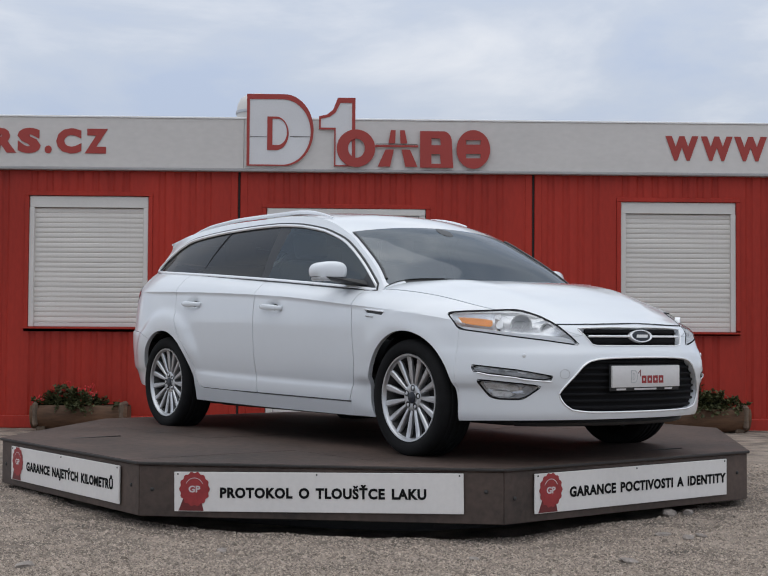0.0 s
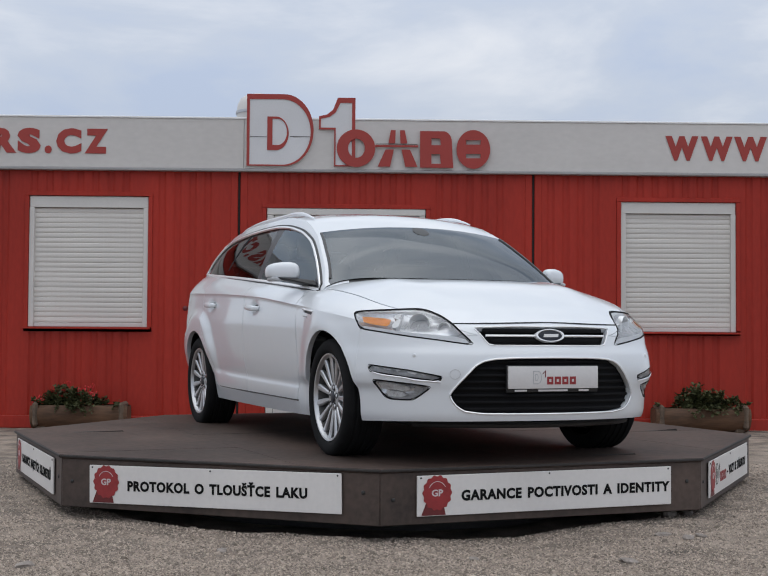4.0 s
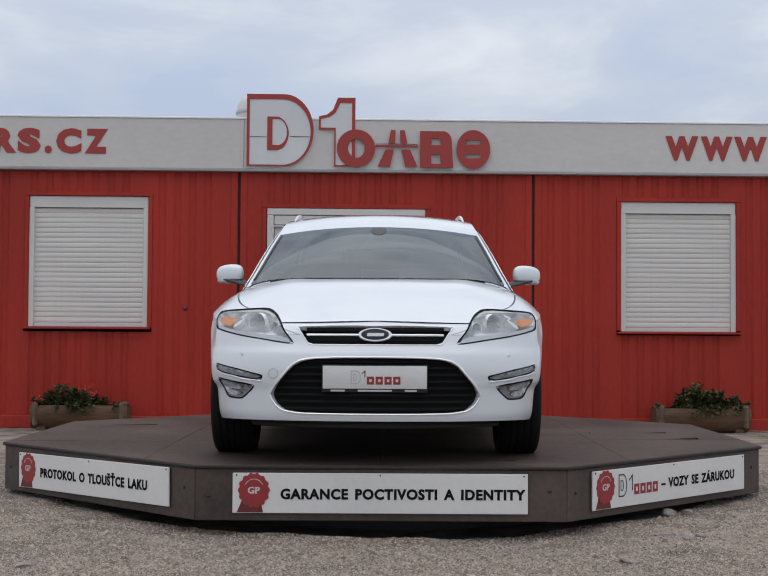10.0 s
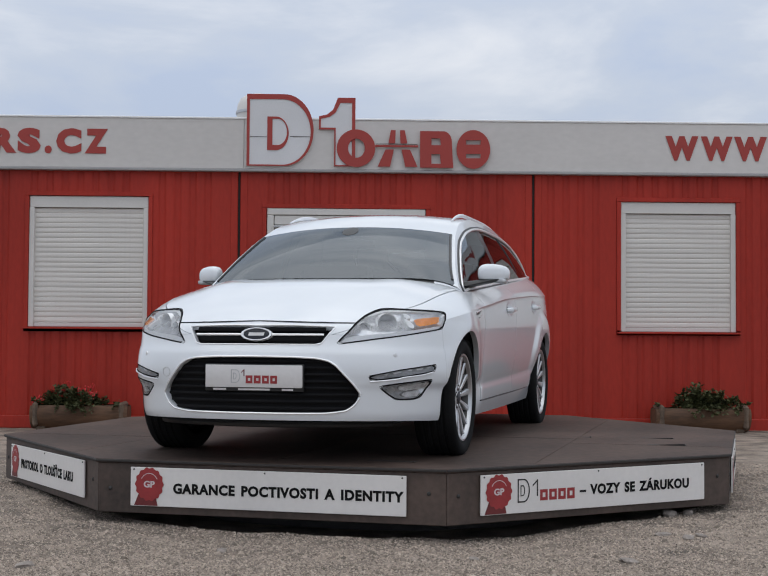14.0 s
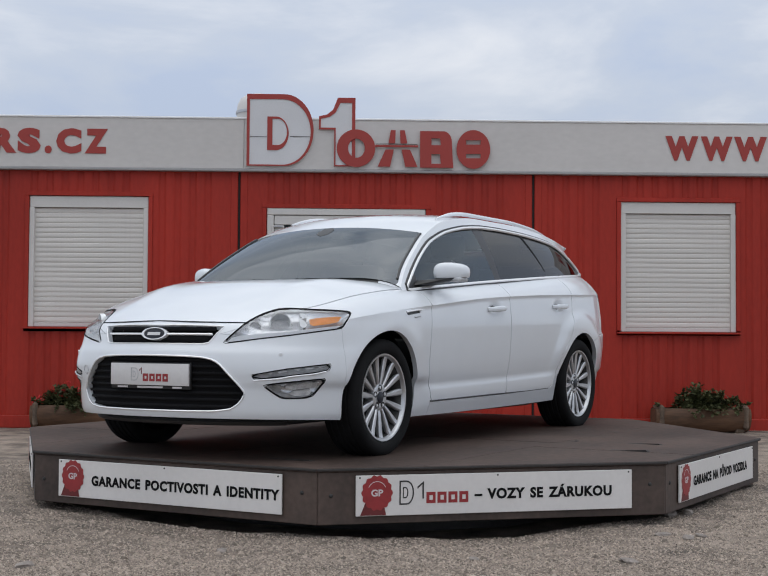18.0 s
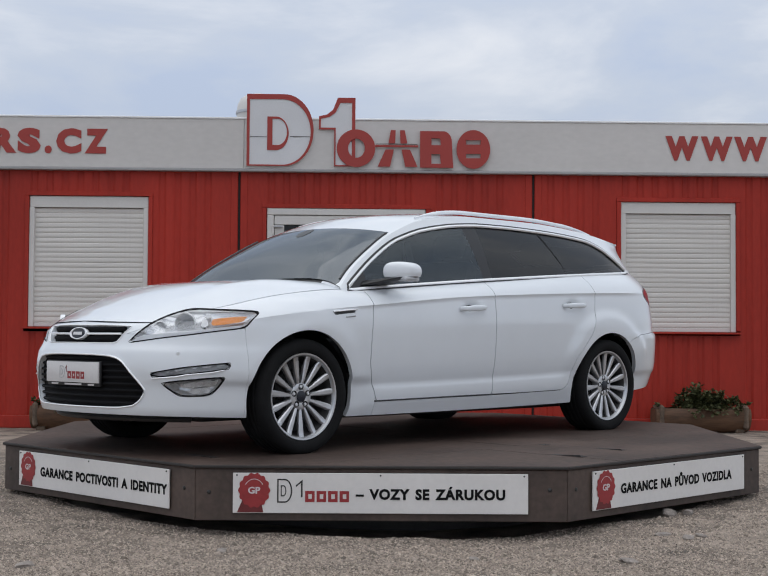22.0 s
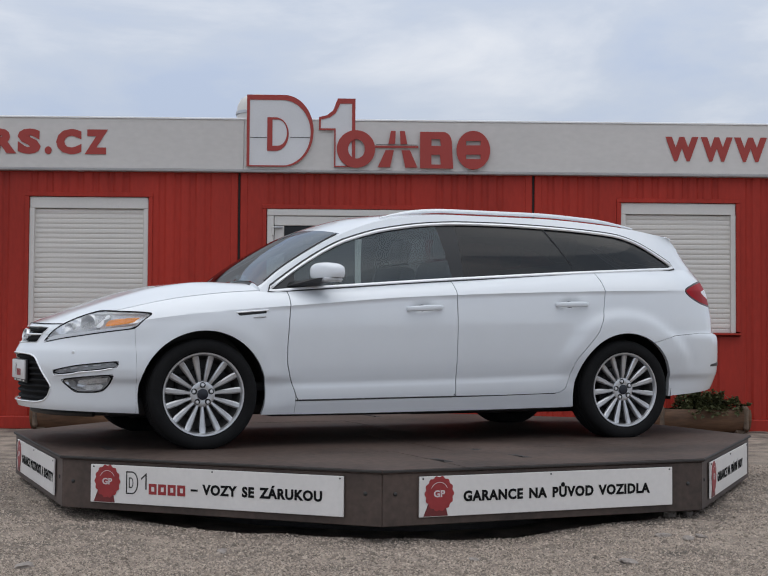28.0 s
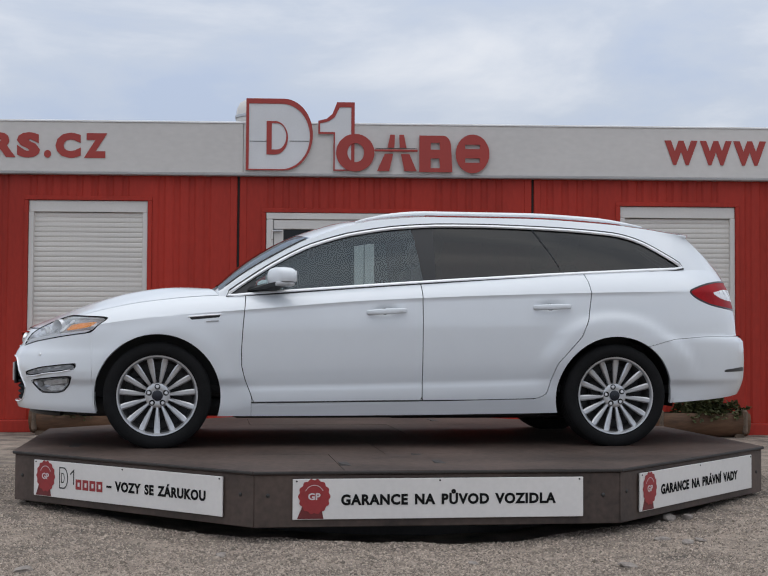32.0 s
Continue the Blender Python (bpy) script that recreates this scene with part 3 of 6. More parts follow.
    if PV:
        tagged(link("blossom", from_arrays("blossom", PV, PF), PETAL, p, "red geranium blossom"), kind="stuff")
    return p


cap = link("wall_cap", lathe([(0.0005, -0.012), (0.018, -0.011), (0.026, -0.004), (0.028, 0.004)], 14), SEAL_DARK, smooth=40)
cap.matrix_basis = CABIN @ pose(-2.01, 0.0, 1.22)
tagged(cap, "dark red round cap on the cabin wall", "wall cap")
build_planter(-2.995, -0.28, 0.95, 3, 0.14, "hollowed log planter with red geraniums by the wall", -0.10, 0.17, 0.20)
build_planter(3.18, -0.28, 0.95, 8, 0.0, "hollowed log planter with bushy green plants by the wall", 0.02, 0.19, 0.23)

# ---------- the turntable ----------
TOP_Z, FOOT_Z = 0.42, 0.145
TABLE_R, TABLE_APO = 2.463, 2.2755
SIDE = 2 * TABLE_R * math.sin(math.pi / 8)


def face_pose(k):
    """Local frame of skirt face k: x along it, -y outward, at the floor."""
    return pose(0, 0, 0, 0, 0, 0.15 + 45 * k) @ Matrix.Translation((0, -TABLE_APO, 0))


SEAL_SHAPE = [((0.078 + 0.0035 * math.cos(14 * a)) * math.cos(a), (0.078 + 0.0035 * math.cos(14 * a)) * math.sin(a)) for a in [2 * math.pi * i / 96 for i in range(96)]]


def sign_board(parent, k, text, dip=0.0, mark=False, text_x=0.242, text_w=1.062):
    """A banner board screwed to skirt face k, with a red seal and black capitals."""
    w, h = 1.491, 0.202
    m = face_pose(k) @ pose(-0.004, -0.012, 0.287, 0, -math.degrees(dip / w), 0)

    def put(name, me, mat, y, owner, label=""):
        me.transform(m @ Matrix.Translation((0, y, 0)))
        return link(name, me, mat, owner, label)
    bm = boxed((0, 0, 0), (w, 0.010, h), 0.002)
    bm.transform(m)
    b = part("sign_board", bm, BOARD, parent, "white banner board with black Czech capitals")
    x0 = -w / 2
    put("ribbon", slab([(x0 + 0.022, -0.097), (x0 + 0.155, -0.097), (x0 + 0.140, -0.03), (x0 + 0.050, -0.03)], 0.001), SEAL_DARK, -0.0068, b)
    put("seal", slab([(x0 + 0.108 + x, 0.014 + z * 1.10) for x, z in SEAL_SHAPE], 0.001), SEAL_RED, -0.0082, b)
    put("seal_ring", slab(arc(x0 + 0.108, 0.014, 0.052, 0.058, 30, 150, 24) + arc(x0 + 0.108, 0.014, 0.049, 0.055, 150, 30, 24), 0.0006), SEAL_PALE, -0.0092, b)
    for me in words("GP", 0.062, 0.034, 0.0006, 0.03):
        me.transform(Matrix.Translation((x0 + 0.077, 0, -0.003)))
        put("seal_letter", me, SEAL_PALE, -0.0092, b)
    if mark:
        def ring(cx, rx, rz, q):
            return [(cx - rx, rz + q), (cx - rx, -rz + q)] + arc(cx, q, rx, rz, -90, 90, 14)
        cx = x0 + 0.262
        put("logo_outline", slab(ring(cx, 0.038, 0.060, 0.012), 0.0006, [ring(cx, 0.031, 0.053, 0.012)[::-1]]), STEEL, -0.0065, b)
        put("logo_core", slab(ring(cx - 0.006, 0.014, 0.028, 0.012), 0.0006, [ring(cx - 0.006, 0.009, 0.022, 0.012)[::-1]]), STEEL, -0.0065, b)
        put("logo_step", slab([(x0 + 0.318, 0.040), (x0 + 0.352, 0.068), (x0 + 0.352, -0.02), (x0 + 0.344, -0.02), (x0 + 0.344, 0.052), (x0 + 0.318, 0.030)], 0.0006), STEEL, -0.0065, b)
        for i in range(4):
            a = x0 + 0.365 + i * 0.058
            put("logo_block", slab([(a, -0.044), (a + 0.048, -0.044), (a + 0.048, 0.012), (a, 0.012)], 0.0006, [[(a + 0.016, -0.004), (a + 0.034, -0.004), (a + 0.034, -0.028), (a + 0.016, -0.028)]]), SEAL_RED, -0.0065, b)
    for me in words(text, text_w, 0.054, 0.0008, 0.046, 1.10, 1.5):
        me.transform(Matrix.Translation((x0 + text_x, 0, -0.031)))
        put("letter", me, INK, -0.0068, b)
    for x in (-w / 2 + 0.02, 0.0, w / 2 - 0.02):
        sc = lathe([(0.0048, 0.0), (0.0044, -0.003), (0.002, -0.0042), (0.0005, -0.0042)], 8)
        sc.transform(Matrix.Translation((x, -0.005, h / 2 - 0.011)))
        put("screw", sc, STEEL, 0, b)
    return b


def build_turntable():
    t = tagged(empty("turntable"), "brown eight-sided car display turntable with white banner boards", "turntable")
    corners = [((TABLE_R + 0.012) * math.cos(radians(-90 + 0.15 + 22.5 + 45 * i)), (TABLE_R + 0.012) * math.sin(radians(-90 + 0.15 + 22.5 + 45 * i))) for i in range(8)]
    # deck of plywood sheets over the octagon, with open joints
    cuts = [-2.6, -1.25, 0.0, 1.32, 2.6]
    across = (-0.84, 0.20, -0.15, -0.48)
    for i in range(4):
        for j in range(2):
            bm = bmesh.new()
            vs = [bm.verts.new((x, y, 0)) for x, y in corners]
            f = bm.faces.new(vs)
            for no, co in (((1, 0, 0), cuts[i] + 0.0015), ((-1, 0, 0), cuts[i + 1] - 0.0015), ((0, 1, 0), (-2.6, across[i])[j] + 0.0015), ((0, -1, 0), (across[i], 2.6)[j] - 0.0015)):
                p = Vector(no) * co if no[0] + no[1] > 0 else Vector((abs(no[0]), abs(no[1]), 0)) * co
                bmesh.ops.bisect_plane(bm, geom=bm.verts[:] + bm.edges[:] + bm.faces[:], plane_co=p, plane_no=no, clear_inner=True)
            if not bm.faces:
                bm.free()
                continue
            r = bmesh.ops.extrude_face_region(bm, geom=bm.faces[:])
            bmesh.ops.translate(bm, verts=[v for v in r["geom"] if isinstance(v, bmesh.types.BMVert)], vec=(0, 0, 0.018))
            bmesh.ops.recalc_face_normals(bm, faces=bm.faces[:])
            dz = 0.0006 * ((i * 3 + j) % 3)
            bmesh.ops.translate(bm, verts=bm.verts[:], vec=(0, 0, TOP_Z - 0.0115 + dz))
            part("deck_sheet", bm, TABLE_TOP, t)
    for k in range(8):
        m = face_pose(k)
        bm = boxed((0, 0.012, (TOP_Z - 0.012 + FOOT_Z) / 2), (SIDE - 0.006, 0.024, TOP_Z - 0.014 - FOOT_Z), 0.003)
        bm.transform(m)
        part("skirt_panel", bm, TABLE_SKIRT, t)
        bm = boxed((0, 0.010, TOP_Z - 0.002), (SIDE + 0.006, 0.028, 0.014), 0.003)
        bm.transform(m @ Matrix.Translation((0, -0.012, 0)))
        part("edge_strip", bm, TABLE_EDGE, t)
        for x in (-SIDE / 2 + 0.07, SIDE / 2 - 0.09):
            sc = lathe([(0.011, 0.0), (0.010, -0.004), (0.004, -0.007), (0.0005, -0.007)], 10)
            sc.transform(m @ Matrix.Translation((x, 0, 0.287 + 0.02 * math.sin(k + x))))
            link("bolt", sc, STEEL, t)
    # lifted splinters along worn joints of the deck
    for x0, x1, y, hgt in ((1.71, 1.92, 0.05, 0.007), (1.79, 2.02, -0.47, 0.012), (1.33, 1.40, 0.0, 0.008), (-1.95, -1.62, 0.62, 0.006), (0.45, 0.72, -1.98, 0.005)):
        vs = [(x0, y, 0), (x1, y - 0.01, 0), (x1, y + 0.05, 0), (x0, y + 0.05, 0), (x0 + 0.06, y, 0.002), (x1 - 0.01, y - 0.01, hgt)]
        me = from_arrays("deck_splinter", vs, [(0, 1, 5, 4), (4, 5, 2, 3), (0, 4, 3), (1, 2, 5)])
        me.transform(Matrix.Translation((0, 0, TOP_Z + 0.0075)))
        link("deck_splinter", me, TABLE_EDGE, t, "lifted dark edge of a deck sheet")
    drum = lathe([(0.001, -0.1), (1.7, -0.1), (1.7, 0.14), (2.2, 0.15), (2.2, TOP_Z - 0.03), (0.001, TOP_Z - 0.03)], 40, "z")
    link("base_drum", drum, STEEL, t, "dark steel bearing base")
    sign_board(t, -2, "GARANCE NAJETÝCH KILOMETRŮ", text_w=1.18)
    sign_board(t, -1, "PROTOKOL O TLOUŠŤCE LAKU", dip=0.020)
    sign_board(t, 0, "GARANCE POCTIVOSTI A IDENTITY", text_w=1.238)
    sign_board(t, 1, "– VOZY SE ZÁRUKOU", mark=True, text_x=0.62, text_w=0.755)
    sign_board(t, 2, "GARANCE NA PŮVOD VOZIDLA", text_w=1.105)
    sign_board(t, 3, "GARANCE NA PRÁVNÍ VADY", text_w=1.03)
    return t


turntable = build_turntable()


# ---------- the car: surfaces ----------
# Car space: x forward from the front axle, y to the car's left, z up from the deck.
def tab(x, xs, ys):
    """Smooth monotone curve through a few points."""
    xs, ys = np.asarray(xs, float), np.asarray(ys, float)
    h, d = np.diff(xs), np.diff(ys) / np.diff(xs)
    m = np.zeros(len(xs))
    m[0], m[-1] = d[0], d[-1]
    for i in range(1, len(xs) - 1):
        if d[i - 1] * d[i] > 0:
            w1, w2 = 2 * h[i] + h[i - 1], h[i] + 2 * h[i - 1]
            m[i] = (w1 + w2) / (w1 / d[i - 1] + w2 / d[i])
    x = np.clip(np.asarray(x, float), xs[0], xs[-1])
    i = np.clip(np.searchsorted(xs, x) - 1, 0, len(xs) - 2)
    t = (x - xs[i]) / h[i]
    return (2 * t**3 - 3 * t**2 + 1) * ys[i] + (t**3 - 2 * t**2 + t) * h[i] * m[i] + (-2 * t**3 + 3 * t**2) * ys[i + 1] + (t**3 - t**2) * h[i] * m[i + 1]


XM, WB = -1.4, 2.85
RA = -2.825


def sill_z(x):
    return tab(x, [-3.9, -3.6, -3.2, -2.4, -0.37, 0.39, 0.7, 0.95], [0.33, 0.30, 0.272, 0.212, 0.197, 0.215, 0.226, 0.232])


def low_crease_z(x):
    """The pressed line low on the doors, rising to the rear."""
    return tab(x, [-2.8, -2.1, -0.6, -0.2], [0.440, 0.409, 0.375, 0.37])


def crease_z(x):
    return tab(x, [-3.9, -3.3, -2.68, -1.31, -0.545, 0.0, 0.35, 0.6, 0.95], [0.985, 0.977, 0.962, 0.905, 0.845, 0.80, 0.76, 0.715, 0.66])


def belt_z(x):
    return tab(x, [-3.9, -3.29, -1.42, -0.41, -0.2, 0.0, 0.2, 0.4, 0.55, 0.7, 0.85, 0.95], [1.135, 1.118, 0.997, 0.926, 0.918, 0.902, 0.878, 0.842, 0.806, 0.768, 0.74, 0.728])


def belt_y(x):
    return tab(x, [-3.9, -3.3, -2.4, -1.4, -0.4, 0.0, 0.4, 0.95], [0.76, 0.765, 0.79, 0.80, 0.80, 0.80, 0.80, 0.79])


def nose_x(z):
    return tab(z, [0.2, 0.22, 0.27, 0.34, 0.42, 0.50, 0.56, 0.62, 0.70, 0.745], [0.888, 0.910, 0.928, 0.932, 0.936, 0.942, 0.935, 0.905, 0.872, 0.835])


def tail_x(z):
    return tab(z, [0.27, 0.33, 0.40, 0.50, 0.62, 0.665, 0.685, 0.705, 0.80, 0.95, 1.14], [-3.84, -3.888, -3.915, -3.921, -3.916, -3.911, -3.895, -3.862, -3.854, -3.82, -3.75])


def side_y(x, z):
    """Half width of the body side before the ends round off."""
    zc, zb, yb = crease_z(x), belt_z(x), belt_y(x)
    low = tab(np.minimum(z, zc), [0.15, 0.20, 0.25, 0.32, 0.375, 0.395, 0.415, 0.50, 0.62, 0.74, 0.85, 1.0], [0.83, 0.852, 0.868, 0.874, 0.880, 0.888, 0.904, 0.918, 0.931, 0.936, 0.930, 0.920])
    # on the doors the side draws in down to the low crease and flares out again below it
    zl = low_crease_z(x)
    door = np.clip((x + 2.56) / 0.22, 0, 1) * np.clip((-0.40 - x) / 0.2, 0, 1)
    door = door * door * (3 - 2 * door)
    press = tab(z - zl, [-0.26, -0.15, -0.10, -0.05, -0.022, 0.0, 0.03, 0.12, 0.24, 0.36, 0.55], [0.835, 0.878, 0.895, 0.9015, 0.9025, 0.8985, 0.9055, 0.921, 0.931, 0.936, 0.928])
    low = np.where(z < zl + 0.36, low + (press - low) * door, low)
    # a hollow right under the shoulder crease
    d = (zc - np.minimum(z, zc)) / 0.016
    run = np.clip((x + 3.5) / 0.5, 0, 1) * np.clip((-0.05 - x) / 0.45, 0, 1)
    low = low - 0.0065 * run * np.minimum(d, 1) * np.exp(-np.maximum(d - 1, 0) / 4.5)
    t = np.clip((z - zc) / np.maximum(zb - zc, 1e-3), 0, 1)
    at_c = tab(zc, [0.15, 0.62, 0.74, 0.85, 1.0], [0.83, 0.931, 0.936, 0.930, 0.920])
    y = np.where(z > zc, at_c - (at_c - yb) * (0.62 * t + 0.38 * t**2.4), low)
    back = np.clip((0.15 - x) / 0.6, 0, 1)
    y = y - 0.020 * back * back * (3 - 2 * back) * (1 - t)
    r = np.hypot(x, z - 0.318)
    y = y + 0.012 * np.exp(-((r - 0.39) / 0.075) ** 2) * (z < 0.8)
    # the rear wheel arch stands out as a flat band with a sloping shoulder
    r = np.hypot((x - RA) * 0.97, z - 0.318)
    t = np.clip((0.545 - r) / 0.075, 0, 1)
    up = np.clip((z - 0.36) / 0.22, 0, 1)
    y = y + 0.021 * t * t * (3 - 2 * t) * up * up * (3 - 2 * up)
    return y


# stations round the left half: rear centre, side, front centre
def _stations():
    eta = np.linspace(0, 0.84, 22)
    front = list(np.linspace(0, 0.86, 62)) + sorted((1 - e**1.9) ** (1 / 8) for e in eta)[1:]
    rear = list(np.linspace(0, 0.868, 60))[1:] + sorted((1 - e**2.0) ** (1 / 9) for e in np.linspace(0, 0.9, 16))[1:]
    return [(-1, v) for v in rear[::-1]] + [(1, v) for v in front]


STN = _stations()
NLOW, NUP = 44, 12


def ring_point(sg, xi, z, xn):
    n, m = (8 + 1.2 * np.clip((0.60 - z) / 0.14, 0, 1), 1.9) if sg > 0 else (9, 2.0)
    a = np.where(sg > 0, nose_x(z) - XM, XM - tail_x(z))
    x = XM + sg * a * xi
    y = side_y(xn, z) * np.maximum(0, 1 - xi**n) ** (1 / m)
    return np.stack([x, y, z], -1)


def make_ring():
    rows = []
    for sg, xi in STN:
        xn = XM + sg * (2.35 if sg > 0 else 2.49) * xi
        zs, zc, zb = float(sill_z(xn)), float(crease_z(xn)), float(belt_z(xn))
        zl = float(low_crease_z(xn))
        z = np.concatenate([np.linspace(zs, zl, 13), np.linspace(zl, zc - 0.016, NLOW - 13)[1:], [zc, zc], np.linspace(zc, zb, NUP + 1)[1:]])
        z[NLOW - 1] = zc - 0.003
        rows.append(ring_point(sg, xi, z, np.full_like(z, xn)))
    return np.array(rows)            # station, level, xyz


RING = make_ring()
TOP_EDGE = RING[:, -1]
IA = min(range(len(STN)), key=lambda i: abs(TOP_EDGE[i, 0] + 0.36) + (STN[i][0] < 0) * 9)     # foot of the front pillar
IR = [i for i, s in enumerate(STN) if s[0] < 0 and s[1] < 0.975][0]                              # rear corner


def grid_faces(n, m, flip=False, off=0):
    f = [(off + i * m + k, off + (i + 1) * m + k, off + (i + 1) * m + k + 1, off + i * m + k + 1) for i in range(n - 1) for k in range(m - 1)]
    return [q[::-1] for q in f] if flip else f


def hood_patch(nr=26):
    """Bonnet and wing tops, from the upper edge of the body side to the middle."""
    rows = []
    for i in range(IA, len(STN)):
        x, y, z = TOP_EDGE[i]
        r = 1 - np.linspace(0, 1, nr) ** 1.6
        fade = np.clip((0.45 - x) / 0.81, 0, 1) ** 1.2
        crown = tab(x, [-0.36, 0.0, 0.2, 0.4, 0.6, 0.75, 0.86], [0.062, 0.084, 0.090, 0.086, 0.068, 0.034, 0.0])
        px = x + 0.125 * (1 - r**2) * fade
        pz = z + crown * (1 - r**float(tab(x, [-0.36, -0.2, 0.05, 0.35], [7.0, 5.2, 3.2, 2.4]))) + 0.010 * np.exp(-((r - 0.62) / 0.12) ** 2) * np.clip((0.7 - x) / 0.5, 0, 1) * np.clip((x + 0.36) / 0.3, 0, 1)
        rows.append(np.stack([px, y * r, pz], 1))
    return np.array(rows)


def cant(x):
    """Upper edge of the glass side: front pillar, roof edge, rear pillar."""
    z = tab(x, [-3.5, -3.33, -3.1, -2.86, -2.3, -1.7, -1.26, -0.94, -0.69, -0.50, -0.36], [1.335, 1.362, 1.396, 1.420, 1.446, 1.446, 1.402, 1.300, 1.170, 1.050, 0.940])
    y = tab(x, [-3.5, -3.33, -2.86, -2.3, -1.7, -1.26, -0.94, -0.69, -0.50, -0.36], [0.535, 0.55, 0.575, 0.59, 0.598, 0.608, 0.640, 0.690, 0.735, 0.785])
    return np.stack([np.asarray(x, float) + 0 * z, y, z], -1)


XT_END = -3.385
WS_TOP = -0.93


def glass_side(nv=30):
    B = TOP_EDGE[IR:IA + 1]
    x0, x1 = B[-1, 0], B[0, 0]
    rows = []
    for b in B:
        u = (b[0] - x0) / (x1 - x0)
        c = cant(x0 + (XT_END - x0) * u)
        v = np.linspace(0, 1, nv)[:, None]
        p = b + (c - b) * v
        p[:, 1] += 0.016 * np.sin(math.pi * v[:, 0]) * min(1, 4 * u)
        rows.append(p)
    return np.array(rows)


def windscreen(nu=24, nr=30):
    rows = []
    for u in np.linspace(0, 1, nu):
        c = cant(TOP_EDGE[IA, 0] + (WS_TOP - TOP_EDGE[IA, 0]) * u)
        r = 1 - np.linspace(0, 1, nr) ** 1.6
        dx, dz = 0.02 + (0.08 - 0.02) * u, 0.062 + (0.05 - 0.062) * u + 0.012 * math.sin(math.pi * u)
        rows.append(np.stack([c[0] + dx * (1 - r**2), c[1] * r, c[2] + dz * (1 - r**float(tab(u, [0, 0.15, 0.5, 1], [7.0, 5.2, 3.0, 2.2])))], 1))
    return np.array(rows)


def roof_patch(nu=50, nr=20):
    rows = []
    for u in np.linspace(0, 1, nu):
        c = cant(WS_TOP + (XT_END - WS_TOP) * u)
        r = np.linspace(1, 0, nr)
        crown = 0.05 - 0.012 * math.sin(math.pi * u)
        rows.append(np.stack([c[0] + 0.08 * (1 - r**2) * (1 - u) ** 2 - 0.05 * (1 - r**2) * u**8, c[1] * r, c[2] + crown * (1 - r**2.2)], 1))
    return np.array(rows)


def tail_patch(nr=16):
    edge = glass_side()[0]
    bx = TOP_EDGE[0, 0]
    rows = []
    for k, e in enumerate(edge):
        v = k / (len(edge) - 1)
        r = np.linspace(1, 0, nr)
        cx = bx + (XT_END - 0.05 - bx) * v
        rows.append(np.stack([e[0] + 0.028 * math.sin(math.pi * v) * (1 - r**4) + (cx - e[0]) * (1 - r**2.5), e[1] * r, e[2] + (0.05 * v) * (1 - r**2.2) + (TOP_EDGE[0, 2] - e[2]) * (1 - r**2) * (1 - v)], 1))
    return np.array(rows)


def welded(grids):
    """Join grids (with a flip flag each) into vertices and faces, merging what coincides."""
    seen, V, F = {}, [], []
    for g, flip in grids:
        n, m = g.shape[:2]
        idx = []
        for p in g.reshape(-1, 3):
            key = tuple(np.round(p, 5))
            if key not in seen:
                seen[key] = len(V)
                V.append(p)
            idx.append(seen[key])
        for f in grid_faces(n, m, not flip):
            q = [idx[i] for i in f]
            q = [a for k, a in enumerate(q) if a != q[k - 1]]
            if len(q) > 2:
                F.append(tuple(q))
    return np.array(V), F


def split(M, d):
    """Cut a mesh where the value d at its vertices changes sign: the part above zero, and the rest."""
    V, F = M
    d = np.where(np.abs(d) < 1e-7, 1e-7, d)
    W, cut = list(V), {}

    def mid(i, j):
        k = (min(i, j), max(i, j))
        if k not in cut:
            t = d[k[0]] / (d[k[0]] - d[k[1]])
            cut[k] = len(W)
            W.append(V[k[0]] + (V[k[1]] - V[k[0]]) * t)
        return cut[k]
    A, B = [], []
    for f in F:
        s = [d[i] > 0 for i in f]
        if all(s):
            A.append(f)
        elif not any(s):
            B.append(f)
        else:
            pa, pb = [], []
            for k, i in enumerate(f):
                j = f[(k + 1) % len(f)]
                (pa if d[i] > 0 else pb).append(i)
                if (d[i] > 0) != (d[j] > 0):
                    c = mid(i, j)
                    pa.append(c)
                    pb.append(c)
            for p, o in ((pa, A), (pb, B)):
                if len(p) > 2:
                    o.append(tuple(p))
    W = np.array(W)

    def compact(F):
        used = sorted({i for f in F for i in f})
        re = {i: k for k, i in enumerate(used)}
        return (W[used] if used else np.zeros((0, 3))), [tuple(re[i] for i in f) for f in F]
    return compact(A), compact(B)


def inside(P, poly):
    """Signed distance of points to a closed polygon, positive inside."""
    P, poly = np.asarray(P, float), np.asarray(poly, float)
    a, b = poly, np.roll(poly, -1, 0)
    best, wn = np.full(len(P), 1e9), np.zeros(len(P), bool)
    for p, q in zip(a, b):
        e = q - p
        t = np.clip(((P - p) @ e) / max(e @ e, 1e-12), 0, 1)
        best = np.minimum(best, np.hypot(*(P - p - t[:, None] * e).T))
        c = ((p[1] > P[:, 1]) != (q[1] > P[:, 1]))
        xx = p[0] + (P[:, 1] - p[1]) * (q[0] - p[0]) / (q[1] - p[1] if abs(q[1] - p[1]) > 1e-12 else 1e-12)
        wn ^= c & (P[:, 0] < xx)
    return np.where(wn, best, -best)


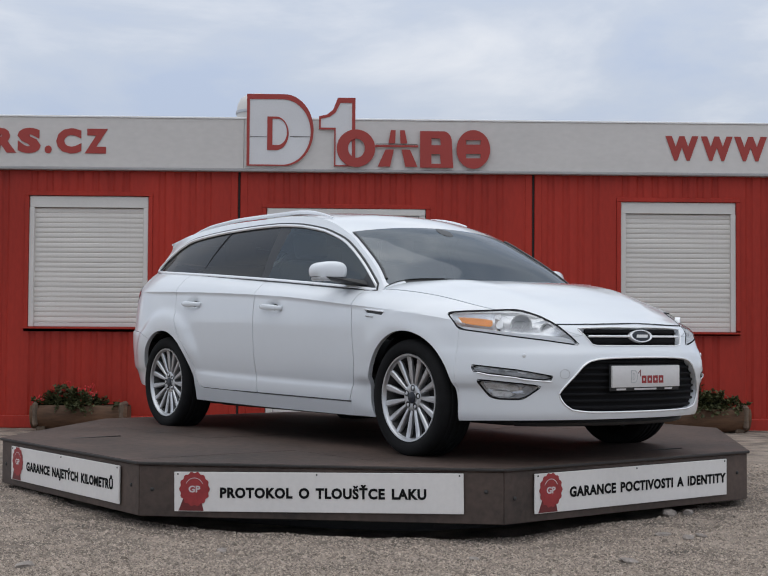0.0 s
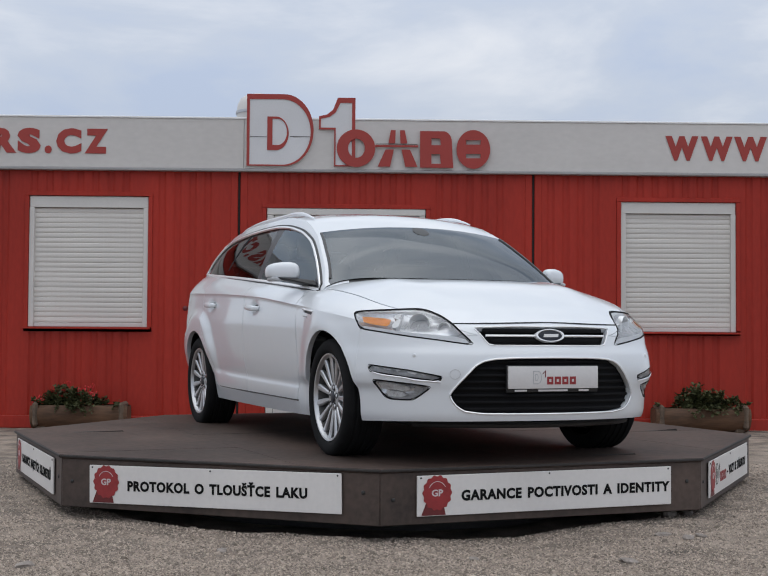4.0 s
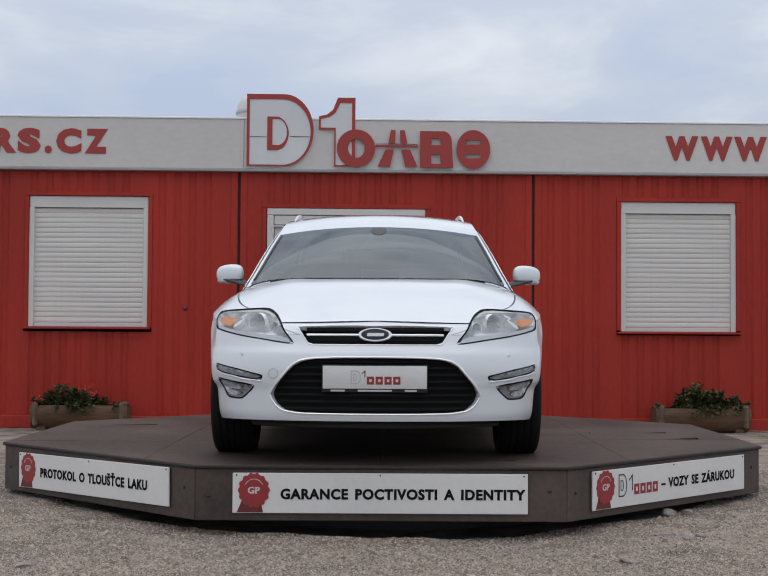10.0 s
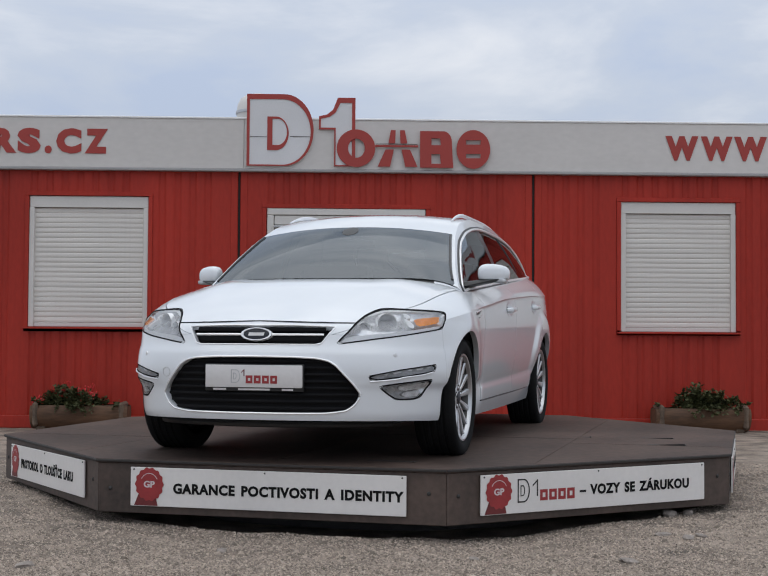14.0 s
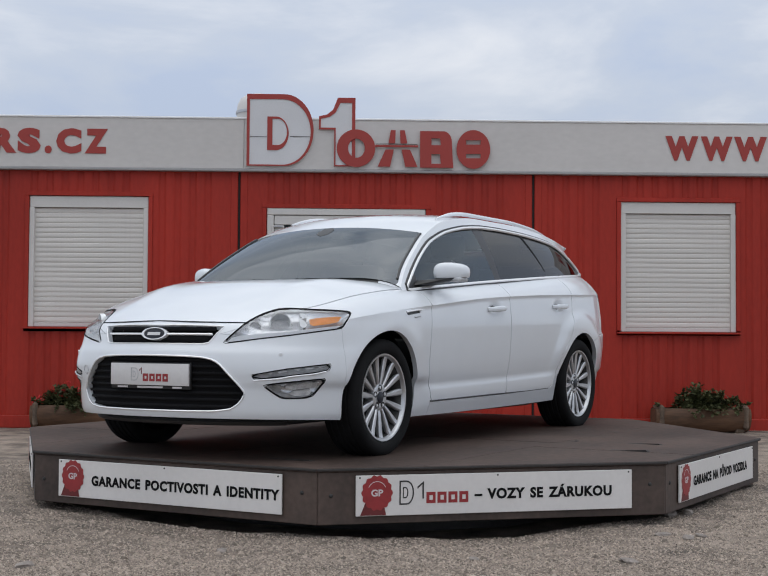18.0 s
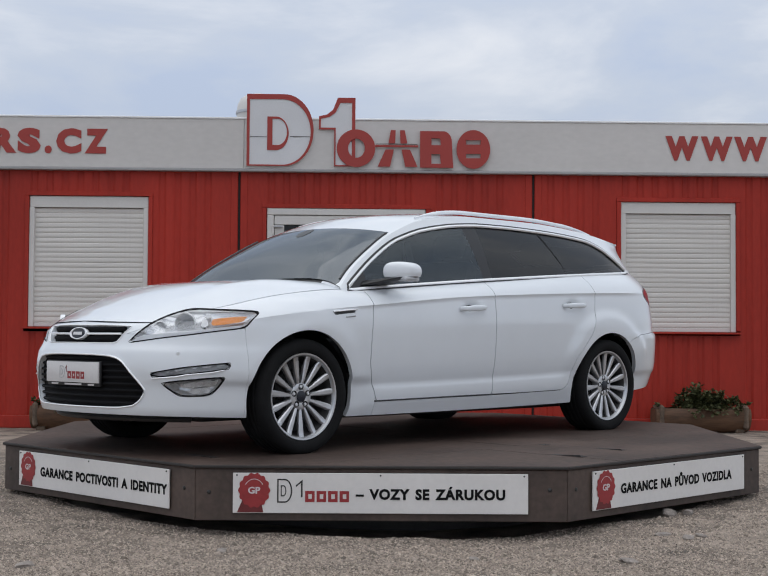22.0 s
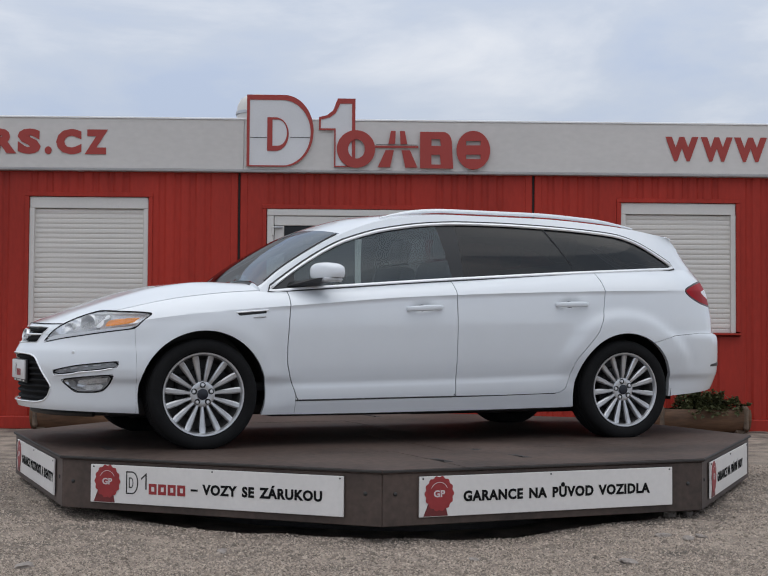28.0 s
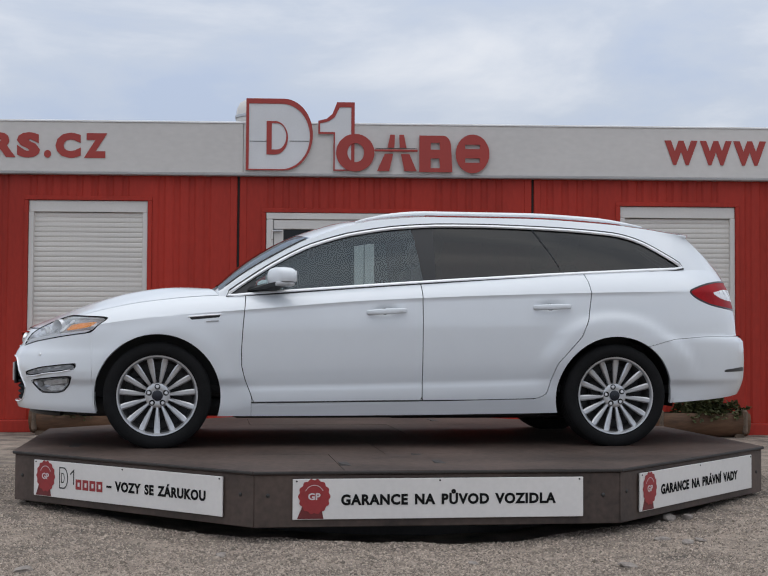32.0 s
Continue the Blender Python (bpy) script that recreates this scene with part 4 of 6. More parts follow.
def smooth_loop(pts, n=6, sharp=0.0):
    """A closed loop softened through its corners."""
    pts = np.asarray(pts, float)
    out = []
    m = len(pts)
    for i in range(m):
        p0, p1, p2, p3 = pts[i - 1], pts[i], pts[(i + 1) % m], pts[(i + 2) % m]
        for k in range(n):
            t = k / n
            c = 0.5 * ((2 * p1) + (p2 - p0) * t + (2 * p0 - 5 * p1 + 4 * p2 - p3) * t * t + (3 * p1 - p0 - 3 * p2 + p3) * t**3)
            l = p1 + (p2 - p1) * t
            out.append(c * (1 - sharp) + l * sharp)
    return np.array(out)


def corner_q(P, deg=38.0):
    """Points seen square on at the front corner: sideways and height."""
    a = math.radians(deg)
    return np.stack([P[:, 1] * math.cos(a) - P[:, 0] * math.sin(a), P[:, 2]], 1)


# ---------- the car: materials ----------
PAINT = material("white_car_paint", (0.745, 0.772, 0.800), 0.35, vary=0.015, big=0.8, fine=8, coat=1.0, coat_rough=0.04)
TRIM = material("black_plastic_trim", (0.017, 0.017, 0.018), 0.45, vary=0.1)
GLOSS_BLACK = material("gloss_black_pillar", (0.010, 0.010, 0.012), 0.3, vary=0.05)
CHROME = material("polished_chrome", (0.95, 0.955, 0.96), 0.2, metal=0.4, vary=0.02)
SATIN = material("satin_silver_rail", (0.86, 0.87, 0.89), 0.3, metal=0.5, vary=0.04)
ALLOY = material("silver_alloy", (0.58, 0.585, 0.595), 0.32, metal=0.8, vary=0.05, big=8)
BARREL = material("dusty_alloy_barrel", (0.10, 0.098, 0.095), 0.5, metal=0.6, vary=0.25, big=14)
TYRE = material("black_tyre_rubber", (0.013, 0.013, 0.0135), 0.85, vary=0.2, big=14, fine=120, bump=0.0006, spec=0.15)
BRAKE = material("dark_brake_iron", (0.022, 0.021, 0.021), 0.6, metal=0.3)
LAMP_CHROME = material("chromed_lamp_shell", (0.78, 0.785, 0.80), 0.22, metal=0.6, vary=0.1, big=30)
BOWL = material("bright_chrome_bowl", (0.88, 0.885, 0.89), 0.2, metal=0.15, vary=0.05, big=30)
BEZEL = material("white_gloss_lamp_bezel", (0.86, 0.865, 0.875), 0.22, vary=0.04, coat=0.5)
REFLECTOR = material("bright_lamp_reflector", (0.92, 0.925, 0.935), 0.28, metal=0.05, vary=0.12, big=22, fine=60)
LAMP_GREY = material("grey_lamp_housing", (0.52, 0.525, 0.535), 0.3, vary=0.2, big=18)
CELL = material("pale_grey_led_cell", (0.90, 0.91, 0.93), 0.3, vary=0.2, big=18)
AMBER = material("amber_indicator_lens", (0.88, 0.34, 0.08), 0.25, vary=0.12, big=25, fine=90, coat=0.5)
RED_LENS = material("red_tail_lens", (0.36, 0.006, 0.010), 0.45, vary=0.15, big=12, spec=0.12)
CLEAR_LENS = glass("clear_lamp_lens", (0.94, 0.95, 0.96), 0.01, 1.45)
SCREEN = glass("windscreen_glass", (0.20, 0.235, 0.25), 0.03, 2.25, (0.80, 0.86, 0.92))
SIDE_GLASS = glass("tinted_side_glass", (0.60, 0.68, 0.68), 0.015, 1.75, (0.78, 0.86, 0.92))
PRIVACY = glass("privacy_glass", (0.10, 0.105, 0.11), 0.015, 1.6)
PLATE_FACE = material("white_dealer_plate", (0.66, 0.64, 0.63), 0.4, vary=0.05)
CABIN_DARK = material("dark_grey_upholstery", (0.032, 0.032, 0.034), 0.85, vary=0.25, big=5, fine=150, bump=0.001)
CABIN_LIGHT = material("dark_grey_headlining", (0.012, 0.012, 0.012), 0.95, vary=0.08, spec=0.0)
DASH = material("black_soft_dashboard", (0.05, 0.05, 0.052), 0.7, vary=0.15)
PATCH = material("dark_grey_mirror_patch", (0.022, 0.023, 0.025), 0.4, vary=0.05)
GRILLE = material("black_grille_plastic", (0.009, 0.009, 0.010), 0.8, vary=0.1, spec=0.15)
BADGE_DARK = material("dark_enamel_badge", (0.010, 0.013, 0.022), 0.4)

CAR_M = Matrix(((0, 1, 0, -0.0273), (-1, 0, 0, -1.4647), (0, 0, 1, 0), (0, 0, 0, 1)))
CAR_A = np.array(CAR_M)
car = tagged(empty("car"), "white estate car with silver multi-spoke alloy wheels", "car")


def mirrored(M):
    return M[0] * (1, -1, 1), [f[::-1] for f in M[1]]


def joined(*Ms):
    V, F, o = [], [], 0
    for v, f in Ms:
        V.append(v)
        F += [tuple(i + o for i in q) for q in f]
        o += len(v)
    return weld(np.concatenate(V), F)


def weld(V, F):
    seen, idx, out = {}, [], []
    for p in V:
        k = tuple(np.round(p, 5))
        if k not in seen:
            seen[k] = len(out)
            out.append(p)
        idx.append(seen[k])
    G = []
    for f in F:
        q = [idx[i] for i in f]
        q = [a for k, a in enumerate(q) if a != q[k - 1]]
        if len(q) > 2:
            G.append(tuple(q))
    return np.array(out), G


def normals(M):
    V, F = M
    N = np.zeros_like(V)
    for f in F:
        a, b, c = V[f[0]], V[f[1]], V[f[2]]
        n = np.cross(b - a, V[f[-1]] - a) if len(f) == 4 else np.cross(b - a, c - a)
        for i in f:
            N[i] += n
    return N / np.maximum(np.linalg.norm(N, axis=1), 1e-9)[:, None]


def pushed(M, by):
    return M[0] + normals(M) * by, M[1]


def flanged(M, depth):
    """Fold the free edges of a panel inward, so that it shows its thickness at the joints."""
    V, F = M
    N = normals(M)
    use = {}
    for f in F:
        for k, i in enumerate(f):
            j = f[(k + 1) % len(f)]
            use[(i, j)] = use.get((i, j), 0) + 1
    edge = [e for e in use if (e[1], e[0]) not in use]
    W, G, made = list(V), list(F), {}
    for i, j in edge:
        for a in (i, j):
            if a not in made:
                made[a] = len(W)
                W.append(V[a] - N[a] * depth)
        G.append((j, i, made[i], made[j]))
    return np.array(W), G


def panel(name, M, mat, parent=car, label="", depth=0.012, smooth=35):
    if not len(M[1]):
        return None
    V, F = flanged(M, depth) if depth else M
    me = from_arrays(name, V @ CAR_A[:3, :3].T + CAR_A[:3, 3], F)
    return link(name, me, mat, parent, label, smooth)


def shape(name, me, mat, parent=car, label="", m=None, smooth=40):
    """A mesh given in car space."""
    me.transform(CAR_M @ m if m is not None else CAR_M)
    return link(name, me, mat, parent, label, smooth)


def block(name, c, size, mat, parent=car, bevel=0.01, label="", m=None, seg=2):
    bm = boxed(c, size, bevel, m, seg)
    me = bpy.data.meshes.new(name)
    bm.to_mesh(me)
    bm.free()
    return shape(name, me, mat, parent, label)


def drop(M, pts, axis):
    """Points of a projection lifted back on to the outermost surface. axis 0: seen from the front (y, z); 1: from the side (x, z)."""
    V, F = M
    T = np.array([[V[f[0]], V[f[k]], V[f[k + 1]]] for f in F for k in range(1, len(f) - 1)])
    a, b = ((1, 2), (0, 2))[axis]
    out = []
    for p, q in pts:
        x0, y0, x1, y1, x2, y2 = T[:, 0, a], T[:, 0, b], T[:, 1, a], T[:, 1, b], T[:, 2, a], T[:, 2, b]
        den = (y1 - y2) * (x0 - x2) + (x2 - x1) * (y0 - y2)
        den = np.where(np.abs(den) < 1e-12, 1e-12, den)
        l0 = ((y1 - y2) * (p - x2) + (x2 - x1) * (q - y2)) / den
        l1 = ((y2 - y0) * (p - x2) + (x0 - x2) * (q - y2)) / den
        l2 = 1 - l0 - l1
        e = 0.02
        ok = (l0 > -e) & (l1 > -e) & (l2 > -e)
        if ok.any():
            h = (l0 * T[:, 0, axis] + l1 * T[:, 1, axis] + l2 * T[:, 2, axis])[ok].max()
        else:
            h = V[np.argmin((V[:, a] - p) ** 2 + (V[:, b] - q) ** 2), axis]
        c = [0, 0, q]
        c[a], c[axis] = p, h
        out.append(tuple(c))
    return out


def both_sides(name, M, mat, label="", depth=0.012, owner=car, smooth=35):
    return [panel(name, m, mat, owner, label, depth, smooth) for m in (M, mirrored(M))]


# ---------- the car: body ----------
xz = lambda M: M[0][:, [0, 2]]
yz = lambda M: M[0][:, [1, 2]]
GAP = 0.0027
HEADLIGHT = smooth_loop([(-0.189, 0.622), (-0.085, 0.717), (0.001, 0.767), (0.089, 0.798), (0.15, 0.805), (0.28, 0.800), (0.40, 0.796), (0.475, 0.790), (0.488, 0.776), (0.46, 0.735), (0.428, 0.698), (0.319, 0.681), (0.142, 0.657), (-0.011, 0.639), (-0.12, 0.624)], 4, 0.3)
DAYLAMP = smooth_loop([(-0.044, 0.458), (0.132, 0.489), (0.366, 0.513), (0.357, 0.477), (0.167, 0.453), (-0.028, 0.432)], 4, 0.75)
FOGLAMP = smooth_loop([(0.015, 0.403), (0.109, 0.418), (0.336, 0.436), (0.315, 0.393), (0.274, 0.348), (0.227, 0.335), (0.115, 0.335), (0.065, 0.362)], 4, 0.45)
UPPER = [(0.0, 0.713), (0.20, 0.712), (0.393, 0.705), (0.372, 0.672), (0.343, 0.628), (0.318, 0.615), (0.0, 0.615)]
UPPER = UPPER + [(-y, z) for y, z in UPPER[-2:0:-1]]
LOWER = [(0.0, 0.554), (0.20, 0.552), (0.318, 0.546), (0.378, 0.534), (0.422, 0.508), (0.500, 0.418), (0.532, 0.366), (0.522, 0.336), (0.500, 0.306), (0.462, 0.281), (0.376, 0.269), (0.2, 0.267), (0.0, 0.267)]
LOWER = LOWER + [(-y, z) for y, z in LOWER[-2:0:-1]]
TAIL = smooth_loop([(-3.322, 0.984), (-3.446, 1.030), (-3.58, 1.055), (-3.74, 1.06), (-3.95, 1.05), (-3.95, 0.86), (-3.65, 0.872), (-3.484, 0.893), (-3.37, 0.935)], 4, 0.3)
FRONT_DOOR = [(-0.523, 1.3), (-0.523, 0.921), (-0.507, 0.75), (-0.498, 0.60), (-0.500, 0.50), (-0.52, 0.42), (-0.55, 0.345), (-0.571, 0.281), (-1.603, 0.288), (-1.603, 1.3)]
REAR_DOOR = [(-1.603, 1.3), (-1.603, 0.288), (-2.33, 0.303), (-2.385, 0.33), (-2.415, 0.43), (-2.45, 0.52), (-2.53, 0.61), (-2.60, 0.69), (-2.645, 0.802), (-2.668, 0.95), (-2.66, 1.03), (-2.60, 1.3)]
REAR_BUMPER = [(-3.0, 0.0), (-3.0, 0.62), (-3.2, 0.675), (-3.45, 0.695), (-5.0, 0.70), (-5.0, 0.0)]
VENT = [(-0.172, 0.798), (-0.382, 0.816), (-0.376, 0.794), (-0.195, 0.776)]


def hood_edge(P):
    """Positive on the bonnet."""
    x, y = P[:, 0], np.abs(P[:, 1])
    edge = tab(-x, [-0.86, -0.80, -0.70, -0.55, -0.44, -0.33, -0.17, 0.05, 0.25, 0.40], [0.46, 0.485, 0.53, 0.625, 0.70, 0.742, 0.768, 0.783, 0.787, 0.787])
    front = 0.845 - 0.10 * (y / 0.47) ** 2.2
    return np.minimum(edge - y, np.minimum(np.minimum(front - x, x + 0.45), (P[:, 2] - 0.7) * 3))


def build_body():
    base = welded([(RING, False), (hood_patch(), False)])
    out = {}

    def take(shell, d, gap=GAP):
        inner, rest = split(shell[0], d(shell[0][0]) - gap)[0], split(shell[0], d(shell[0][0]) + gap)[1]
        return inner, [rest]
    S = [base]
    for ax in (0.0, RA):
        S = [split(S[0], np.maximum(np.hypot(S[0][0][:, 0] - ax, S[0][0][:, 2] - 0.314) - 0.376, S[0][0][:, 1] * -1 + 0.3))[0]]
    under = S[0]
    near = lambda poly, cond: (lambda P: np.minimum(inside(corner_q(P), poly), cond(P)))
    fwd = lambda P: P[:, 0] - 0.1
    for key, poly in (("headlight", HEADLIGHT), ("daylamp", DAYLAMP), ("foglamp", FOGLAMP)):
        out[key], S = take(S, near(poly, fwd), 0.001)
        under = split(under, near(poly, fwd)(under[0]) + 0.004)[1]
    for key, poly in (("upper", UPPER), ("lower", LOWER)):
        d = lambda P, poly=poly: np.minimum(inside(P[:, [1, 2]], poly), P[:, 0] - 0.6)
        out[key], S = take(S, d, 0.0)
        under = split(under, d(under[0]) + 0.004)[1]
    d = lambda P: np.minimum(inside(P[:, [0, 2]], TAIL), P[:, 1] - 0.28)
    out["tail"], S = take(S, d, 0.001)
    out["hood"], S = take(S, hood_edge, 0.0042)
    out["bumper"], S = take(S, lambda P: inside(P[:, [0, 2]], [(0.372, 0.0), (0.396, 0.70), (0.84, 0.66), (0.70, 0.742), (0.70, 1.0), (2, 1), (2, 0)]), 0.0006)
    out["rear_bumper"], S = take(S, lambda P: inside(P[:, [0, 2]], REAR_BUMPER), 0.0015)
    out["front_door"], S = take(S, lambda P: inside(P[:, [0, 2]], FRONT_DOOR))
    out["rear_door"], S = take(S, lambda P: inside(P[:, [0, 2]], REAR_DOOR))
    out["vent"], S = take(S, lambda P: inside(P[:, [0, 2]], VENT), 0.0)
    out["wing"], S = take(S, lambda P: P[:, 0] + 0.56 - 0.0, 0.001)
    out["side"] = S[0]
    out["under"] = split(under, under[0][:, 2] - 0.0)[0]
    return base, out


def whole(M):
    """A panel without the slivers that its cuts leave behind."""
    V, F = M
    root = list(range(len(V)))

    def find(a):
        while root[a] != a:
            root[a] = root[root[a]]
            a = root[a]
        return a
    for f in F:
        for i in f[1:]:
            root[find(f[0])] = find(i)
    count = {}
    for f in F:
        k = find(f[0])
        count[k] = count.get(k, 0) + 1
    top = max(count, key=count.get)
    keep = [f for f in F if find(f[0]) == top]
    used = sorted({i for f in keep for i in f})
    back = {i: k for k, i in enumerate(used)}
    return V[used], [tuple(back[i] for i in f) for f in keep]


BASE, B = build_body()
FULL = joined(BASE, mirrored(BASE))
panel("bonnet", joined(B["hood"], mirrored(B["hood"])), PAINT, label="white bonnet", depth=0.02)
panel("front_bumper", whole(joined(B["bumper"], mirrored(B["bumper"]))), PAINT, label="white moulded front bumper", depth=0.03)
panel("rear_bumper", joined(B["rear_bumper"], mirrored(B["rear_bumper"])), PAINT, label="white rear bumper", depth=0.03)
both_sides("front_wing", B["wing"], PAINT, depth=0.03)
both_sides("body_side", B["side"], PAINT, depth=0.03)
doors = {}
GRIPS = {"front_door": (-1.262, -1.495, 0.829, 0.843), "rear_door": (-2.30, -2.528, 0.868, 0.876)}


def dished(M, x0, x1, z0, z1):
    """Press the finger hollow behind a handle into a door."""
    V = M[0].copy()
    r = np.hypot((V[:, 0] - (x0 + x1) / 2 - 0.01) / 0.10, (V[:, 2] - (z0 + z1) / 2) / 0.045)
    V[:, 1] -= 0.024 * np.clip(1 - r * r, 0, 1) ** 1.5
    return V, M[1]


for key in ("front_door", "rear_door"):
    doors[key] = both_sides(key, dished(B[key], *GRIPS[key]), PAINT, depth=0.018)
both_sides("inner_panel", pushed(B["under"], -0.016), TRIM, "black inner body behind the joints", 0)


def lamp(M, name, border, depth, label, core):
    """A lamp set in the body: dark rim, clear lens, housing behind it."""
    for sgn in (1, -1):
        m = M if sgn > 0 else mirrored(M)
        poly = {"headlight": HEADLIGHT, "daytime_lamp": DAYLAMP, "fog_lamp": FOGLAMP}[name]
        d = inside(corner_q(m[0] * (1, sgn, 1)), poly)
        lens, rim = split(m, d - border)
        o = panel(name, rim, GRILLE, car, label, 0.014)
        ln = panel("lens", pushed(lens, -0.001), CLEAR_LENS, o, "", 0)
        ln.visible_shadow = False
        # the shell dips from the rim to its full depth
        dip = np.clip((inside(corner_q(lens[0] * (1, sgn, 1)), poly) - border) / 0.022, 0, 1) ** 0.7
        shell = lens[0] - normals(lens) * (0.003 + (depth - 0.003) * dip)[:, None], lens[1]
        panel("housing", shell, core, o, "", 0)
        yield o, lens, sgn


def corner_lift(pts, deg=38.0):
    """Points seen square on at the front corner, lifted back on to the body."""
    a = math.radians(deg)
    V = BASE[0]
    near = [f for f in BASE[1] if V[f[0]][0] > 0.05]
    turned = np.stack([V[:, 0] * math.cos(a) + V[:, 1] * math.sin(a), V[:, 1] * math.cos(a) - V[:, 0] * math.sin(a), V[:, 2]], 1)
    out = np.array(drop((turned, near), pts, 0))
    return np.stack([out[:, 0] * math.cos(a) - out[:, 1] * math.sin(a), out[:, 0] * math.sin(a) + out[:, 1] * math.cos(a), out[:, 2]], 1)


def gasket(poly, owner, sgn, r):
    line = [(x, y * sgn, z) for x, y, z in corner_lift(poly)]
    shape("gasket", tube(line, r, 6, True), GRILLE, owner, "black joint round the lamp")


def region(M, sgn, poly, grow=0.0):
    return split(M, inside(corner_q(M[0] * (1, sgn, 1)), poly) + grow)[0]


for o, lens, sgn in lamp(B["headlight"], "headlight", 0.0055, 0.036, "clear headlight with amber indicator", LAMP_CHROME):
    gasket(HEADLIGHT, o, sgn, 0.0018)
    amber = [(0.258, 0.752), (0.438, 0.767), (0.412, 0.730), (0.258, 0.712)]
    panel("indicator", pushed(region(lens, sgn, amber), -0.006), AMBER, o, "amber indicator lens", 0)
    top = [(0.0, 0.765), (0.09, 0.806), (0.3, 0.81), (0.47, 0.80), (0.47, 0.787), (0.30, 0.789), (0.10, 0.789), (0.01, 0.757)]
    panel("brow", pushed(region(lens, sgn, top), -0.005), BEZEL, o, "pale lamp brow", 0.02)
    low = [(-0.2, 0.60), (-0.14, 0.655), (0.0, 0.668), (0.14, 0.680), (0.30, 0.700), (0.43, 0.715), (0.45, 0.69), (0.30, 0.670), (0.1, 0.64), (-0.1, 0.61)]
    panel("lower_bezel", pushed(region(lens, sgn, low), -0.006), BEZEL, o, "pale lower bezel", 0.02)
    wall = [(0.205, 0.70), (0.205, 0.782), (0.245, 0.782), (0.245, 0.70)]
    panel("divider", pushed(region(lens, sgn, wall), -0.007), BEZEL, o, "pale divider", 0.03)
    for q, z, r in ((0.118, 0.728, 0.052), (-0.02, 0.700, 0.030)):
        a = radians(38)
        P = lens[0] * (1, sgn, 1)
        i = int(np.argmin(np.hypot(*(corner_q(P) - (q, z)).T)))
        c = Vector(P[i]) - Vector((math.cos(a), math.sin(a), 0)) * 0.066
        bowl = lathe([(0.006, -0.03), (r * 0.5, -0.024), (r * 0.85, -0.005), (r, 0.026), (r + 0.004, 0.028), (r + 0.005, 0.0)], 24)
        face = Matrix.Translation((c.x, c.y * sgn, c.z)) @ Vector((math.cos(a), sgn * math.sin(a), 0)).to_track_quat("Y", "Z").to_matrix().to_4x4()
        shape("lamp_bowl", bowl, BOWL, o, "", face)
    for k in range(4):
        q = 0.070 + 0.030 * k
        rib = [(q, 0.694), (q + 0.007, 0.695), (q + 0.009, 0.765), (q + 0.002, 0.764)]
        panel("reflector_rib", pushed(region(lens, sgn, rib), -0.012), LAMP_GREY, o, "", 0.004)
for o, lens, sgn in lamp(B["daylamp"], "daytime_lamp", 0.0050, 0.016, "slim clear daytime running lamp", LAMP_GREY):
    gasket(DAYLAMP, o, sgn, 0.0018)
    for k in range(5):
        q = 0.02 + k * 0.068
        z = 0.450 + 0.138 * (q + 0.02)
        cell = [(q - 0.004, z - 0.002), (q + 0.054, z + 0.006), (q + 0.054, z + 0.027), (q - 0.004, z + 0.022)]
        panel("led_cell", pushed(region(lens, sgn, cell), -0.006), CELL, o, "", 0.01)
for o, lens, sgn in lamp(B["foglamp"], "fog_lamp", 0.0060, 0.026, "clear front fog lamp in a dark pocket", LAMP_CHROME):
    gasket(FOGLAMP, o, sgn, 0.0022)
    bar = [(0.13, 0.398), (0.31, 0.418), (0.295, 0.392), (0.13, 0.374)]
    panel("reflector_bar", pushed(region(lens, sgn, bar), -0.006), REFLECTOR, o, "", 0.01)
    cup = [(0.135, 0.368), (0.285, 0.382), (0.255, 0.350), (0.135, 0.345)]
    panel("reflector_cup", pushed(region(lens, sgn, cup), -0.008), REFLECTOR, o, "", 0.01)
    pocket = [(0.045, 0.392), (0.12, 0.408), (0.125, 0.345), (0.085, 0.362)]
    panel("pocket", pushed(region(lens, sgn, pocket), -0.010), LAMP_GREY, o, "dark lamp pocket", 0.004)
# chrome lips over the day lamps
for sgn in (1, -1):
    P = B["daylamp"][0]
    low = []
    for q, z in ((-0.02, 0.428), (0.08, 0.437), (0.167, 0.448), (0.26, 0.460), (0.355, 0.473)):
        i = int(np.argmin(np.hypot(*(corner_q(BASE[0]) - (q, z)).T) + (BASE[0][:, 0] < 0.2) * 9))
        low.append((BASE[0][i, 0] + 0.003, sgn * (BASE[0][i, 1] + 0.003), z))
    shape("lamp_lip", tube(low, 0.004, 6), SATIN, car, "silver strip under the daytime lamp")

